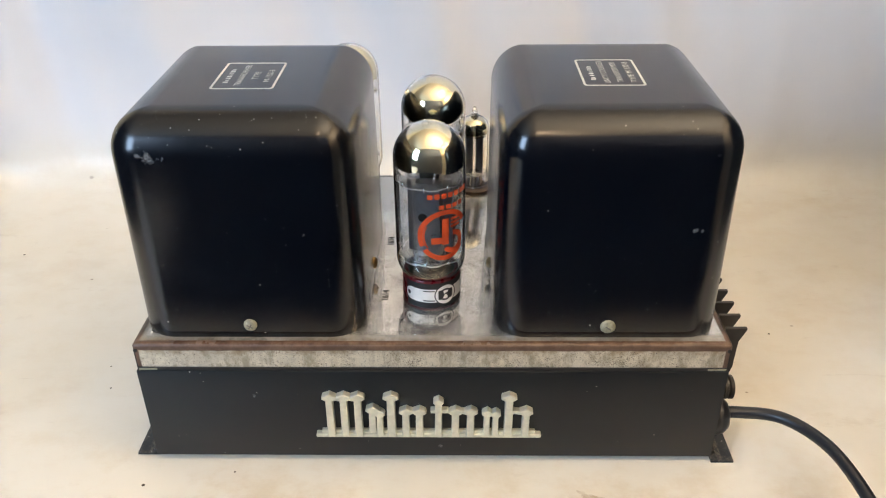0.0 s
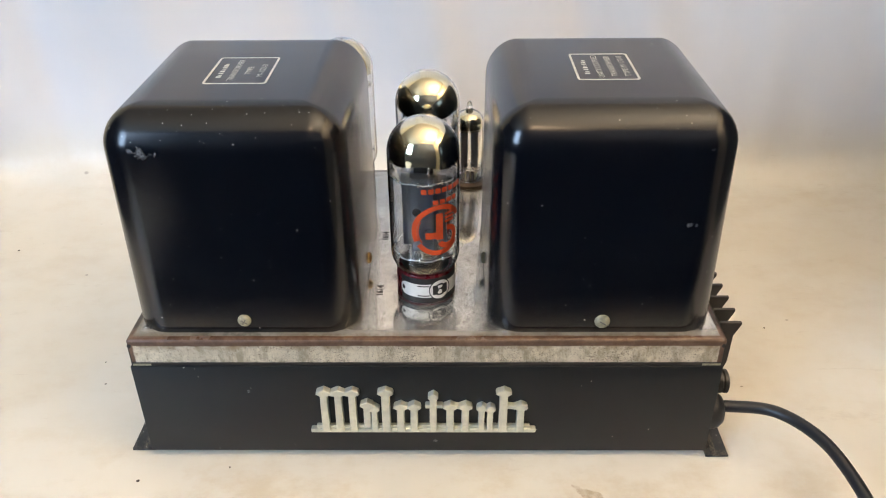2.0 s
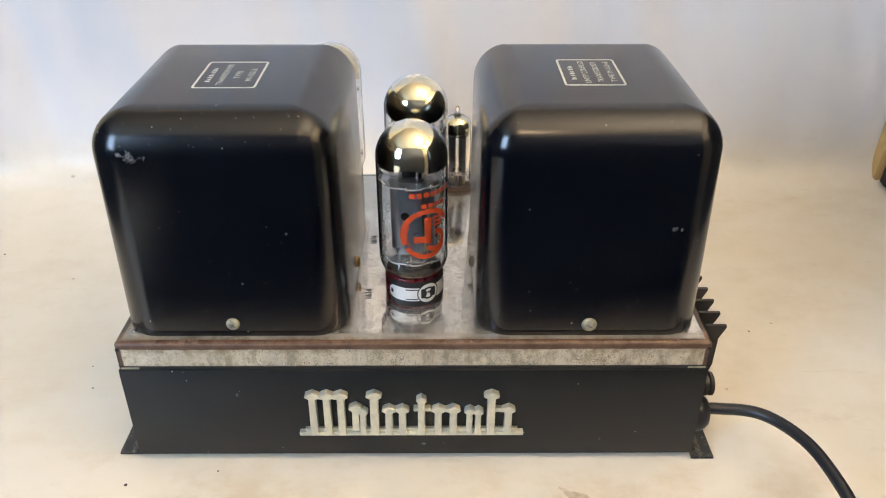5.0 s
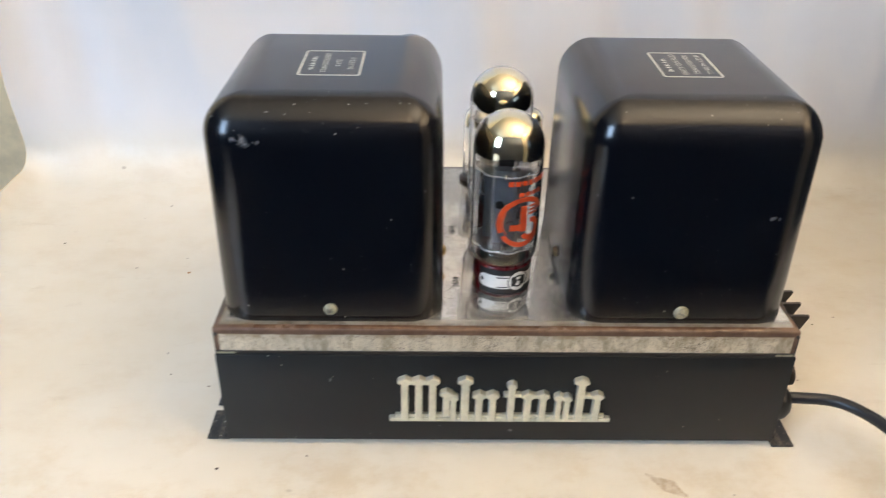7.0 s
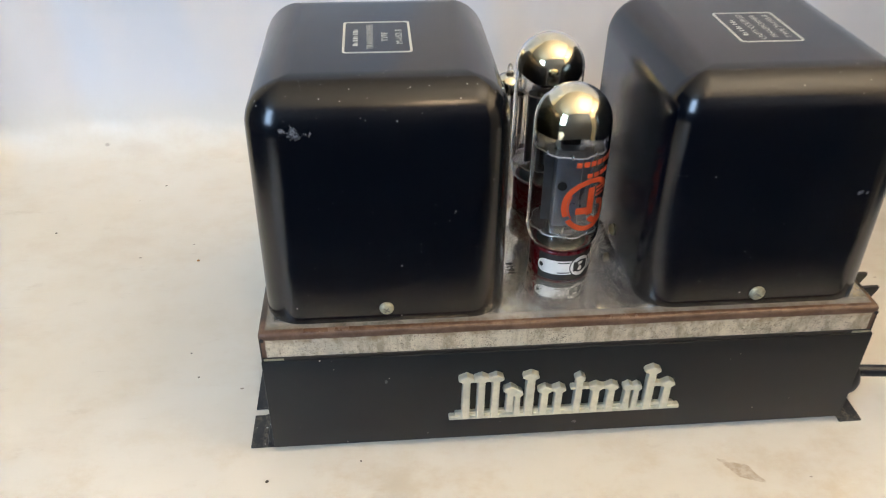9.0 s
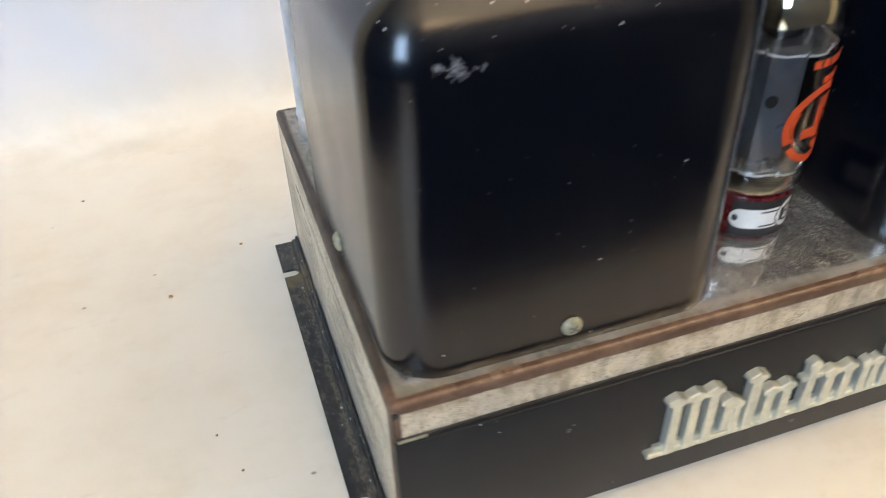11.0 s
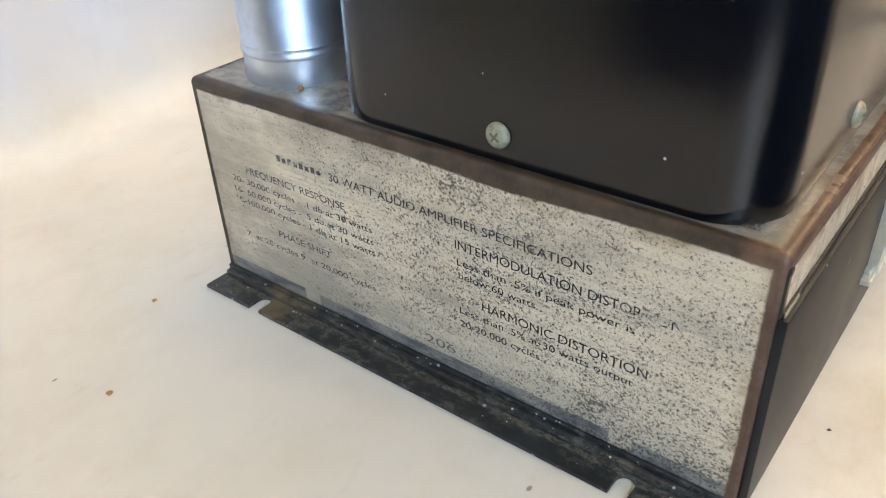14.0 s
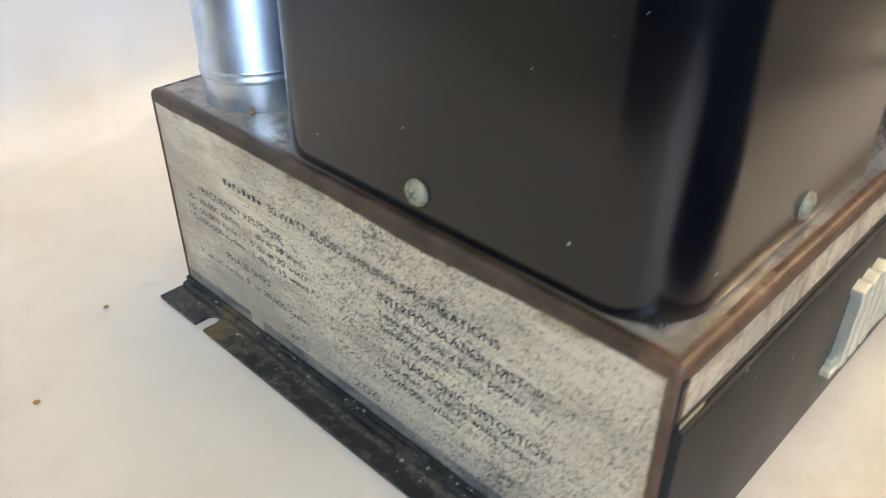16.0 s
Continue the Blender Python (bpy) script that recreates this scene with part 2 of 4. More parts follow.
def black_paint(name, base, rough, dust, chips, spec, spots, film=0.0):
    """Old black enamel: hazy gloss, dust dots, and chipped spots as (x, y, z, radius)."""
    n = Net(name)
    haze, grain = n.noise(18, 5, 0.6), n.noise(900, 2)
    col = n.mix(n.ramp(haze, 0.4, 0.75), c(*base), c(base[0] * 1.5, base[1] * 1.45, base[2] * 1.3))
    x, y, z = n.xyz()
    dusty = n.math("SUBTRACT", chips, n.math("MULTIPLY", n.math("MULTIPLY", n.ramp(z, 0.196, 0.208), n.ramp(y, 0.022, 0.032, 1, 0)), n.ramp(x, -0.02, 0.02, 0.70, 0.16)))
    dusty = n.math("SUBTRACT", dusty, n.ramp(x, 0.07, 0.10, 0.0, 0.07))
    for scale in (110, 240, 430):
        d, cc = n.cells(scale)
        sep = n.nt.nodes.new("ShaderNodeSeparateColor")
        n.link(cc, sep.inputs[0])
        size = n.ramp(sep.outputs[1], 0, 1, 0.016, 0.075)
        dot = n.math("MULTIPLY", n.math("LESS_THAN", d, size), n.math("GREATER_THAN", sep.outputs[0], dusty))
        col = n.mix(n.math("MULTIPLY", dot, dust), col, c(0.55, 0.53, 0.48))
    rub = n.noise(420, 4, 0.7, (1, 1, 0.7), 2.0)
    for px, py, pz, pr in spots:
        dist = n.nt.nodes.new("ShaderNodeVectorMath")
        dist.operation = "DISTANCE"
        n.link(n.coord, dist.inputs[0])
        dist.inputs[1].default_value = (px, py, pz)
        near = n.ramp(n.math("ADD", dist.outputs["Value"], n.math("MULTIPLY", n.math("SUBTRACT", rub, 0.5), pr * 2.6)), pr * 0.55, pr * 0.75, 1, 0)
        col = n.mix(n.math("MULTIPLY", near, n.ramp(n.noise(900, 4, 0.7), 0.4, 0.6, 0.12, 0.6)), col, c(0.26, 0.27, 0.29))
    n.bump(grain, 0.06, 0.0002)
    return n.done(Base_Color=col, Roughness=n.ramp(haze, 0.3, 0.75, rough - 0.02, rough + 0.06), Specular_IOR_Level=spec, Sheen_Weight=film, Sheen_Roughness=0.28, Sheen_Tint=c(0.86, 0.93, 1.0))


def plain(name, col, rough, metal=0.0, scale=200, amount=0.25, bump=0.05, dark=0.6, **more):
    n = Net(name)
    f = n.noise(scale, 4, 0.6)
    base = n.mix(n.ramp(f, 0.35, 0.75, 0, amount / 0.4), c(*col), c(*[v * dark for v in col]))
    n.bump(f, bump, 0.0004)
    return n.done(Base_Color=base, Metallic=metal, Roughness=n.ramp(f, 0.3, 0.7, max(rough - 0.05, 0.02), rough + 0.08), **more)


def glass_material():
    n = Net("clear_glass")
    return n.done(Base_Color=c(1, 1, 1), Roughness=0.01, IOR=1.45, Transmission_Weight=1.0)


def mirror_material():
    n = Net("getter_mirror")
    f = n.noise(35, 3)
    return n.done(Base_Color=n.mix(f, c(0.82, 0.77, 0.58), c(0.70, 0.63, 0.40)), Metallic=1.0, Roughness=n.ramp(f, 0.3, 0.7, 0.07, 0.12))


SHEET = sheet_material()
CHROME = chrome_material()
COVER = black_paint("satin_black_enamel", (0.0004, 0.0012, 0.0036), 0.19, 0.9, 0.88, 0.58,
                    ((-0.1385, 0.0040, 0.1975, 0.0042), (-0.1325, 0.0040, 0.1975, 0.0022), (-0.1520, 0.0080, 0.2060, 0.0020), (0.1460, 0.0040, 0.1990, 0.0016), (0.1400, 0.0040, 0.1560, 0.0022), (0.1435, 0.0040, 0.1562, 0.0014),
                     (-0.1450, 0.0040, 0.1990, 0.0026), (-0.1270, 0.0030, 0.1950, 0.0016), (-0.1080, 0.0032, 0.1620, 0.0011), (-0.1072, 0.0032, 0.1642, 0.0009), (-0.1320, 0.0032, 0.1730, 0.0010), (-0.0970, 0.0032, 0.1660, 0.0011), (-0.0540, 0.0032, 0.1720, 0.0011), (-0.0630, 0.0040, 0.1945, 0.0013), (-0.1220, 0.0032, 0.1390, 0.0008)), film=0.16)
PANEL = black_paint("flat_black_enamel", (0.0070, 0.0092, 0.0112), 0.38, 0.8, 0.94, 0.34, ((-0.1020, -0.0040, 0.0520, 0.0016), (0.0060, -0.0040, 0.0130, 0.0018)))


def flange_material():
    """Black enamel gone dull: a line of grey dust in the bend, scuffs, specks and a rusty patch."""
    n = Net("chipped_black_enamel")
    x, y, z = n.xyz()
    haze = n.noise(30, 5, 0.65)
    col = n.mix(n.ramp(haze, 0.4, 0.7), c(0.009, 0.011, 0.014), c(0.020, 0.022, 0.024))
    out = n.math("SUBTRACT", n.math("ABSOLUTE", n.math("SUBTRACT", x, (WR - W) / 2)), (W + WR) / 2)
    wob = n.math("MULTIPLY", n.math("SUBTRACT", n.noise(110, 5, 0.7, (1, 0.5, 1), 2.0), 0.5), 0.005)
    u = n.math("ABSOLUTE", n.math("SUBTRACT", n.math("ADD", out, wob), 0.0056))
    lint = n.ramp(n.noise(700, 5, 0.8, (1, 0.6, 1), 5.0), 0.42, 0.60)
    dust = n.math("MULTIPLY", n.ramp(u, 0.0006, 0.0022, 1, 0), lint)
    scuff = n.math("MULTIPLY", n.ramp(n.noise(210, 6, 0.85, (1, 0.7, 1), 8.0), 0.47, 0.66), n.ramp(n.noise(24, 3, 0.6, (1, 1, 1), 4.0), 0.36, 0.52))
    col = n.mix(n.math("MULTIPLY", n.math("MAXIMUM", dust, n.math("MULTIPLY", scuff, 0.9)), 0.8), col, c(0.165, 0.150, 0.115))
    for scale, keep in ((260, 0.84), (480, 0.78)):
        d, cc = n.cells(scale)
        sep = n.nt.nodes.new("ShaderNodeSeparateColor")
        n.link(cc, sep.inputs[0])
        dot = n.math("MULTIPLY", n.math("LESS_THAN", d, n.ramp(sep.outputs[1], 0, 1, 0.04, 0.22)), n.math("GREATER_THAN", sep.outputs[0], keep))
        col = n.mix(n.math("MULTIPLY", dot, 0.8), col, c(0.50, 0.51, 0.47))
    near = n.math("ADD", n.math("ABSOLUTE", n.math("SUBTRACT", y, 0.176)), n.math("MULTIPLY", wob, 5.0))
    patch = n.math("MULTIPLY", n.ramp(near, 0.004, 0.014, 1, 0), n.math("MULTIPLY", n.ramp(x, -0.16, -0.158, 1, 0), n.ramp(haze, 0.38, 0.55)))
    col = n.mix(n.math("MULTIPLY", patch, 0.75), col, c(0.17, 0.125, 0.055))
    rough = n.math("ADD", 0.30, n.math("MULTIPLY", n.math("MAXIMUM", dust, scuff), 0.4))
    n.bump(lint, 0.12, 0.0003)
    return n.done(Base_Color=col, Roughness=rough, Specular_IOR_Level=0.45)


FLANGE = flange_material()
BAKELITE = plain("black_bakelite", (0.030, 0.026, 0.023), 0.42)
MAROON = plain("maroon_bakelite", (0.115, 0.010, 0.014), 0.28)
RUBBER = plain("black_rubber", (0.012, 0.014, 0.018), 0.33, scale=60)
BADGE = plain("dull_nickel", (0.68, 0.68, 0.585), 0.36, 0.65, 260, 0.14, 0.25)
ZINC = plain("zinc_plate", (0.60, 0.58, 0.50), 0.55, 0.6, 300, 0.3)
SCREW = plain("dull_screw", (0.40, 0.385, 0.27), 0.55, 0.35, 500, 0.4, 0.2)
SLOT = plain("slot_shade", (0.17, 0.16, 0.13), 0.7)
BRASS = plain("dull_brass", (0.45, 0.30, 0.12), 0.38, 0.9, 300, 0.3)
ALUMINIUM = plain("drawn_aluminium", (0.74, 0.82, 0.94), 0.40, 1.0, 70, 0.30, 0.25, 0.75)
ANODE = plain("grey_carbon_plate", (0.24, 0.265, 0.31), 0.30, 0.55, 90, 0.2)
BRIGHT = plain("bright_nickel", (0.86, 0.85, 0.82), 0.18, 0.9, 300, 0.1)
DARKMETAL = plain("dark_metal", (0.04, 0.038, 0.036), 0.45, 0.6)
MICA = plain("mica", (0.96, 0.95, 0.93), 0.05, 0.0, 120, 0.2, 0.0, 0.95, Transmission_Weight=0.88)
MICAEDGE = plain("mica_edge", (0.93, 0.92, 0.90), 0.35, 0.0, 900, 0.3)
GLASS = glass_material()
MIRROR = mirror_material()
WHITEINK = plain("white_label", (0.80, 0.79, 0.76), 0.45, 0.0, 250, 0.1)
SILVERINK = plain("silver_ink", (0.62, 0.62, 0.57), 0.45, 0.3, 500, 0.2)
def worn_ink():
    n = Net("worn_black_ink")
    f = n.ramp(n.math("ADD", n.noise(420, 3, 0.6), n.math("MULTIPLY", n.ramp(n.xyz()[1], 0.11, 0.20), 0.06)), 0.60, 0.76)
    x, y, z = n.xyz()
    gone = n.math("MULTIPLY", n.ramp(y, 0.030, 0.042, 1, 0), n.math("MULTIPLY", n.ramp(z, 0.052, 0.055), n.ramp(n.noise(260, 3, 0.6, (1, 1, 1), 3.0), 0.40, 0.50)))
    f = n.math("MAXIMUM", f, gone)
    return n.done(Base_Color=n.mix(f, n.mix(n.ramp(y, 0.12, 0.165, 0.0, 0.35), c(0.018, 0.016, 0.014), c(0.30, 0.28, 0.24)), c(0.46, 0.43, 0.36)), Roughness=0.5, Metallic=n.math("MULTIPLY", f, 0.25))


WORNINK = worn_ink()
FADED = plain("stamped_grey", (0.22, 0.21, 0.18), 0.5, 0.3, 300, 0.3)
BLACKINK = plain("black_ink", (0.02, 0.019, 0.018), 0.55, 0.0, 800, 0.2)
REDINK = plain("red_ink", (0.60, 0.075, 0.018), 0.45, 0.0, 180, 0.25, 0.0, 0.75)
TAN = plain("tan_board", (0.92, 0.73, 0.45), 0.6, 0.0, 20, 0.25)
BOXBLACK = plain("black_vinyl", (0.016, 0.015, 0.014), 0.5, 0.0, 400, 0.2, 0.2)
PINE = plain("pine_edge", (0.62, 0.44, 0.20), 0.5, 0.0, 30, 0.3)
DESK = plain("desk_wood", (0.022, 0.016, 0.012), 0.5, 0.0, 12, 0.3)
OCHRE = plain("ochre_wall_paint", (0.70, 0.58, 0.42), 0.85, 0.0, 6, 0.1)
SOUTHPAINT = plain("blue_grey_wall_paint", (0.10, 0.12, 0.17), 0.85, 0.0, 6, 0.1)
WALLPAINT = plain("wall_paint", (0.10, 0.10, 0.105), 0.85, 0.0, 6, 0.1)
CEILPAINT = plain("ceiling_paint", (0.82, 0.74, 0.60), 0.9, 0.0, 6, 0.1)
FLOORWOOD = plain("floor_tile", (0.022, 0.030, 0.046), 0.6, 0.0, 8, 0.3)
CRUMB = plain("crumb", (0.42, 0.22, 0.07), 0.7)
GRIT = plain("grit", (0.075, 0.060, 0.045), 0.7)


# ---------------------------------------------------------------- mesh helpers
def part(name, bm, material, parent=None, label="", smooth=True):
    me = bpy.data.meshes.new(name)
    bmesh.ops.recalc_face_normals(bm, faces=bm.faces)
    bm.to_mesh(me)
    bm.free()
    me.materials.append(material)
    if smooth:
        me.shade_smooth()
        me.set_sharp_from_angle(angle=radians(38))
    ob = new(name, me)
    ob.parent = parent
    if label:
        ob["label"] = label
    return ob


def thing(name, label, category, group="", at=(0, 0, 0)):
    ob = new(name)
    ob.empty_display_size = 0.01
    ob.location = at
    return tagged(ob, label, category, group)


def box(x0, x1, y0, y1, z0, z1, bevel=0.0, seg=2, bm=None):
    own = bmesh.new()
    r = bmesh.ops.create_cube(own, size=1)
    bmesh.ops.transform(own, verts=r["verts"], matrix=Matrix.LocRotScale(((x0 + x1) / 2, (y0 + y1) / 2, (z0 + z1) / 2), None, (x1 - x0, y1 - y0, z1 - z0)))
    if bevel:
        bmesh.ops.bevel(own, geom=own.edges[:], offset=bevel, segments=seg, affect="EDGES", profile=0.5)
    return join(bm, own)


def join(bm, own):
    if bm is None:
        return own
    me = bpy.data.meshes.new("tmp")
    own.to_mesh(me)
    own.free()
    bm.from_mesh(me)
    bpy.data.meshes.remove(me)
    return bm


def skin(bm, loops, closed=True, cap0=False, cap1=False):
    rings = [[bm.verts.new(p) for p in loop] for loop in loops]
    n = len(rings[0])
    for a, b in zip(rings, rings[1:]):
        for i in range(n if closed else n - 1):
            bm.faces.new((a[i], a[(i + 1) % n], b[(i + 1) % n], b[i]))
    if cap0:
        bm.faces.new(rings[0])
    if cap1:
        bm.faces.new(rings[-1])
    return bm


def outline(x0, x1, y0, y1, r, seg=8):
    pts = []
    for cx, cy, a0 in ((x1 - r, y0 + r, -90), (x1 - r, y1 - r, 0), (x0 + r, y1 - r, 90), (x0 + r, y0 + r, 180)):
        for i in range(seg + 1):
            a = radians(a0 + 90 * i / seg)
            pts.append((cx + r * math.cos(a), cy + r * math.sin(a)))
    return pts


def lofted(x0, x1, y0, y1, rad, profile, seg=8):
    """A rounded block: profile holds (inset, z) from bottom to top."""
    bm = bmesh.new()
    loops = []
    for inset, z in profile:
        r = max(rad - inset, 0.0006)
        loops.append([(x, y, z) for x, y in outline(x0 + inset, x1 - inset, y0 + inset, y1 - inset, r, seg)])
    return skin(bm, loops, True, True, True)


def fillet(r, z, steps=7):
    return [(r * (1 - math.cos(radians(90 * i / steps))), z - r + r * math.sin(radians(90 * i / steps))) for i in range(steps + 1)]


def turned(profile, at=(0, 0, 0), seg=40, axis="z", cap=True):
    """A turned shape: profile holds (radius, height)."""
    bm = bmesh.new()
    loops = []
    for r, h in profile:
        loop = []
        for i in range(seg):
            a = 2 * math.pi * i / seg
            u, v = r * math.cos(a), r * math.sin(a)
            p = {"z": (u, v, h), "x": (h, u, v), "y": (u, h, v)}[axis]
            loop.append((p[0] + at[0], p[1] + at[1], p[2] + at[2]))
        loops.append(loop)
    return skin(bm, loops, True, cap, cap)


def swept(points, r, seg=14, steps=10):
    """A round rod along a smooth curve through the points."""
    P = [Vector(p) for p in points]
    line = []
    for i in range(len(P) - 1):
        a, b, d, e = P[max(i - 1, 0)], P[i], P[i + 1], P[min(i + 2, len(P) - 1)]
        for k in range(steps):
            t = k / steps
            line.append(0.5 * (2 * b + (d - a) * t + (2 * a - 5 * b + 4 * d - e) * t * t + (3 * b - a - 3 * d + e) * t ** 3))
    line.append(P[-1])
    bm = bmesh.new()
    loops = []
    for i, p in enumerate(line):
        tan = (line[min(i + 1, len(line) - 1)] - line[max(i - 1, 0)]).normalized()
        ref = Vector((0, 0, 1)) if abs(tan.z) < 0.9 else Vector((1, 0, 0))
        u = tan.cross(ref).normalized()
        v = u.cross(tan)
        loops.append([p + r * (math.cos(2 * math.pi * k / seg) * u + math.sin(2 * math.pi * k / seg) * v) for k in range(seg)])
    return skin(bm, loops, True, True, True)


def prism(points, y0, y1, chamfer=0.0, bm=None):
    """An outline of (x, z) points made solid from y0 (front) to y1, its front edge cut back by chamfer."""
    own = bmesh.new()
    front = own.faces.new([own.verts.new((x, y0, z)) for x, z in points])
    solid = bmesh.ops.extrude_face_region(own, geom=[front])
    bmesh.ops.translate(own, verts=[v for v in solid["geom"] if isinstance(v, bmesh.types.BMVert)], vec=(0, y1 - y0, 0))
    if chamfer:
        edges = [e for e in own.edges if all(abs(v.co.y - y0) < 1e-7 for v in e.verts)]
        bmesh.ops.bevel(own, geom=edges, offset=chamfer, segments=2, affect="EDGES", profile=0.5)
    return join(bm, own)


def on_cylinder(flat, radius, thick, at, azimuth, height):
    """Bends a flat shape of (u, v) quads round an upright cylinder; flat is a list of closed (u, v) strips as (left, right) pairs."""
    bm = bmesh.new()
    for strip in flat:
        rows = []
        for (u0, v0), (u1, v1) in strip:
            row = []
            for r in (radius, radius + thick):
                for u, v in ((u0, v0), (u1, v1)):
                    a = radians(azimuth) + u / radius
                    row.append(bm.verts.new((at[0] + r * math.cos(a), at[1] + r * math.sin(a), height + v)))
            rows.append(row)
        for a, b in zip(rows, rows[1:]):
            bm.faces.new((a[2], a[3], b[3], b[2]))
            bm.faces.new((a[0], b[0], b[1], a[1]))
            bm.faces.new((a[0], a[2], b[2], b[0]))
            bm.faces.new((a[1], b[1], b[3], a[3]))
        for row in (rows[0], rows[-1]):
            bm.faces.new((row[0], row[1], row[3], row[2]))
    return bm


def arc_strip(r0, r1, a0, a1, n=24, cu=0.0, cv=0.0):
    return [((cu + r0 * math.cos(radians(a)), cv + r0 * math.sin(radians(a))), (cu + r1 * math.cos(radians(a)), cv + r1 * math.sin(radians(a))))
            for a in [a0 + (a1 - a0) * i / n for i in range(n + 1)]]


def bar_strip(u0, u1, v0, v1, n=6):
    return [((u0 + (u1 - u0) * i / n, v0), (u0 + (u1 - u0) * i / n, v1)) for i in range(n + 1)]


def lettering(name, body, width, height, m, material, parent, label="", weight=0.0):
    """Flat letters, width and capital height in metres, starting at the origin of m on the base line."""
    cu = bpy.data.curves.new("letters", "FONT")
    cu.body, cu.extrude, cu.offset = body, 0.0, weight
    tmp = new("letters", cu)
    bpy.context.view_layer.update()
    me = bpy.data.meshes.new_from_object(tmp.evaluated_get(bpy.context.evaluated_depsgraph_get()))
    bpy.data.objects.remove(tmp)
    bpy.data.curves.remove(cu)
    xs = [v.co.x for v in me.vertices]
    x0, x1 = min(xs), max(xs)
    me.transform(m @ Matrix.Diagonal((width / (x1 - x0), height / 0.70, 1, 1)) @ Matrix.Translation((-x0, 0, 0)))
    me.name = name
    me.materials.clear()
    me.materials.append(material)
    ob = new(name, me)
    ob.parent = parent
    if label:
        ob["label"] = label
    return ob


# ---------------------------------------------------------------- the room, closed round the set
def structure(name, bm, material, label, category):
    return tagged(part(name, bm, material, smooth=False), label, category, kind="structure")


RX0, RX1, RY0, RY1, RZ0, RZ1 = -2.5, 1.5, -1.5, 1.2, -0.75, 1.80
structure("floor", box(RX0 - 0.1, RX1 + 0.1, RY0 - 0.1, RY1 + 0.1, RZ0 - 0.1, RZ0), FLOORWOOD, "dark slate floor of the room", "floor")
structure("ceiling", box(RX0 - 0.1, RX1 + 0.1, RY0 - 0.1, RY1 + 0.1, RZ1, RZ1 + 0.1), CEILPAINT, "plain warm cream painted ceiling", "ceiling")
structure("wall_east", box(RX1, RX1 + 0.1, RY0 - 0.1, RY1 + 0.1, RZ0, RZ1), OCHRE, "plain ochre painted wall", "wall")
structure("wall_west", box(RX0 - 0.1, RX0, RY0 - 0.1, RY1 + 0.1, RZ0, RZ1), WALLPAINT, "plain slate-grey painted wall", "wall")
structure("wall_north", box(RX0, RX1, RY1, RY1 + 0.1, RZ0, RZ1), WALLPAINT, "plain slate-grey painted wall", "wall")
wx0, wx1, wz0, wz1 = -1.92, -1.18, 0.43, 1.67
bm = box(RX0, wx0, RY0 - 0.1, RY0, RZ0, RZ1)
box(wx1, RX1, RY0 - 0.1, RY0, RZ0, RZ1, bm=bm)
box(wx0, wx1, RY0 - 0.1, RY0, RZ0, wz0, bm=bm)
box(wx0, wx1, RY0 - 0.1, RY0, wz1, RZ1, bm=bm)
structure("wall_south", bm, SOUTHPAINT, "blue-grey painted wall with a window opening", "wall")

# desk under the sheet
desk = thing("desk", "dark wooden desk under the cream sheet", "desk")
part("desktop", box(-0.4600, 0.95, -0.137, 0.60, -0.034, -0.0035, 0.003), DESK, desk)
# unseen leaf, added to carry the sheet wing that the covers reflect
part("reflected_leaf", box(-0.4600, -0.315, -0.41, -0.1372, -0.034, -0.0035, 0.003), DESK, desk)
for lx in (-0.42, 0.9):
    for ly in (-0.10, 0.55):
        part("leg", box(lx - 0.025, lx + 0.025, ly - 0.025, ly + 0.025, RZ0, -0.034, 0.002), DESK, desk)


# ---------------------------------------------------------------- the cream sheet: table cover and backdrop in one sweep
def make_sheet():
    bm = bmesh.new()
    r, yb = 0.032, 0.360
    path = [(-0.131 + (yb + 0.131) * i / 70, 0.0) for i in range(71)]
    path += [(yb + r * math.sin(radians(a)), r - r * math.cos(radians(a))) for a in range(6, 85, 6)]
    y0, z0 = path[-1]
    path += [(y0 + 0.10 * 0.85 * k / 40, z0 + 0.85 * k / 40) for k in range(1, 41)]
    nx = 150
    loops = []
    for y, z in path:
        row = []
        for i in range(nx + 1):
            x = -0.4530 + 1.3030 * i / nx
            # front-left wing, out of view, added as a bright reflection for the cover corners
            out = min(max((-0.25 - x) / 0.06, 0.0), 1.0)
            yy = y if y > 0.0 else y * (1.0 + 2.0 * out * out * (3 - 2 * out))
            rise = min(max((y - 0.357) / 0.035, 0.0), 1.0) * min(0.25 + max(z, 0.0) / 0.12, 1.0)
            folds = 0.016 * noise.noise((x * 5.0 + z * 1.5, z * 1.1, 2.0)) + 0.013 * noise.noise((x * 13 + z * 4, z * 2.0, 7.0)) + 0.004 * noise.noise((x * 34 + z * 6, z * 3.0, 3.0))
            curl = 0.010 * max((-0.425 - x) / 0.028, 0.0) ** 2
            low = 0.0006 * noise.noise((x * 7, y * 7, 0.5)) * min(max((abs(x) - 0.19) / 0.05, 0) + max((abs(y - 0.105) - 0.12) / 0.05, 0), 1)
            row.append((x, yy + rise * folds * 1.3 - curl * rise, z + curl * (1.0 - rise) + max(low, -0.0005) + 0.004 * rise * noise.noise((x * 9, y * 9, 1.0))))
        loops.append(row)
    skin(bm, loops, closed=False)
    return bm


structure("backing_wall", box(-1.30, -0.36, 0.560, 0.580, -0.75, 1.2), TAN, "plain tan painted partition behind the sheet", "wall")
sheet = tagged(part("backdrop_sheet", make_sheet(), SHEET), "cream sheet with faint stains, laid over the desk and swept up behind, tinted there for cool daylight", "backdrop", kind="structure")

# ---------------------------------------------------------------- the amplifier
amp = thing("tube_amplifier", "vintage tube amplifier with pitted chrome chassis and black transformer covers", "amplifier")

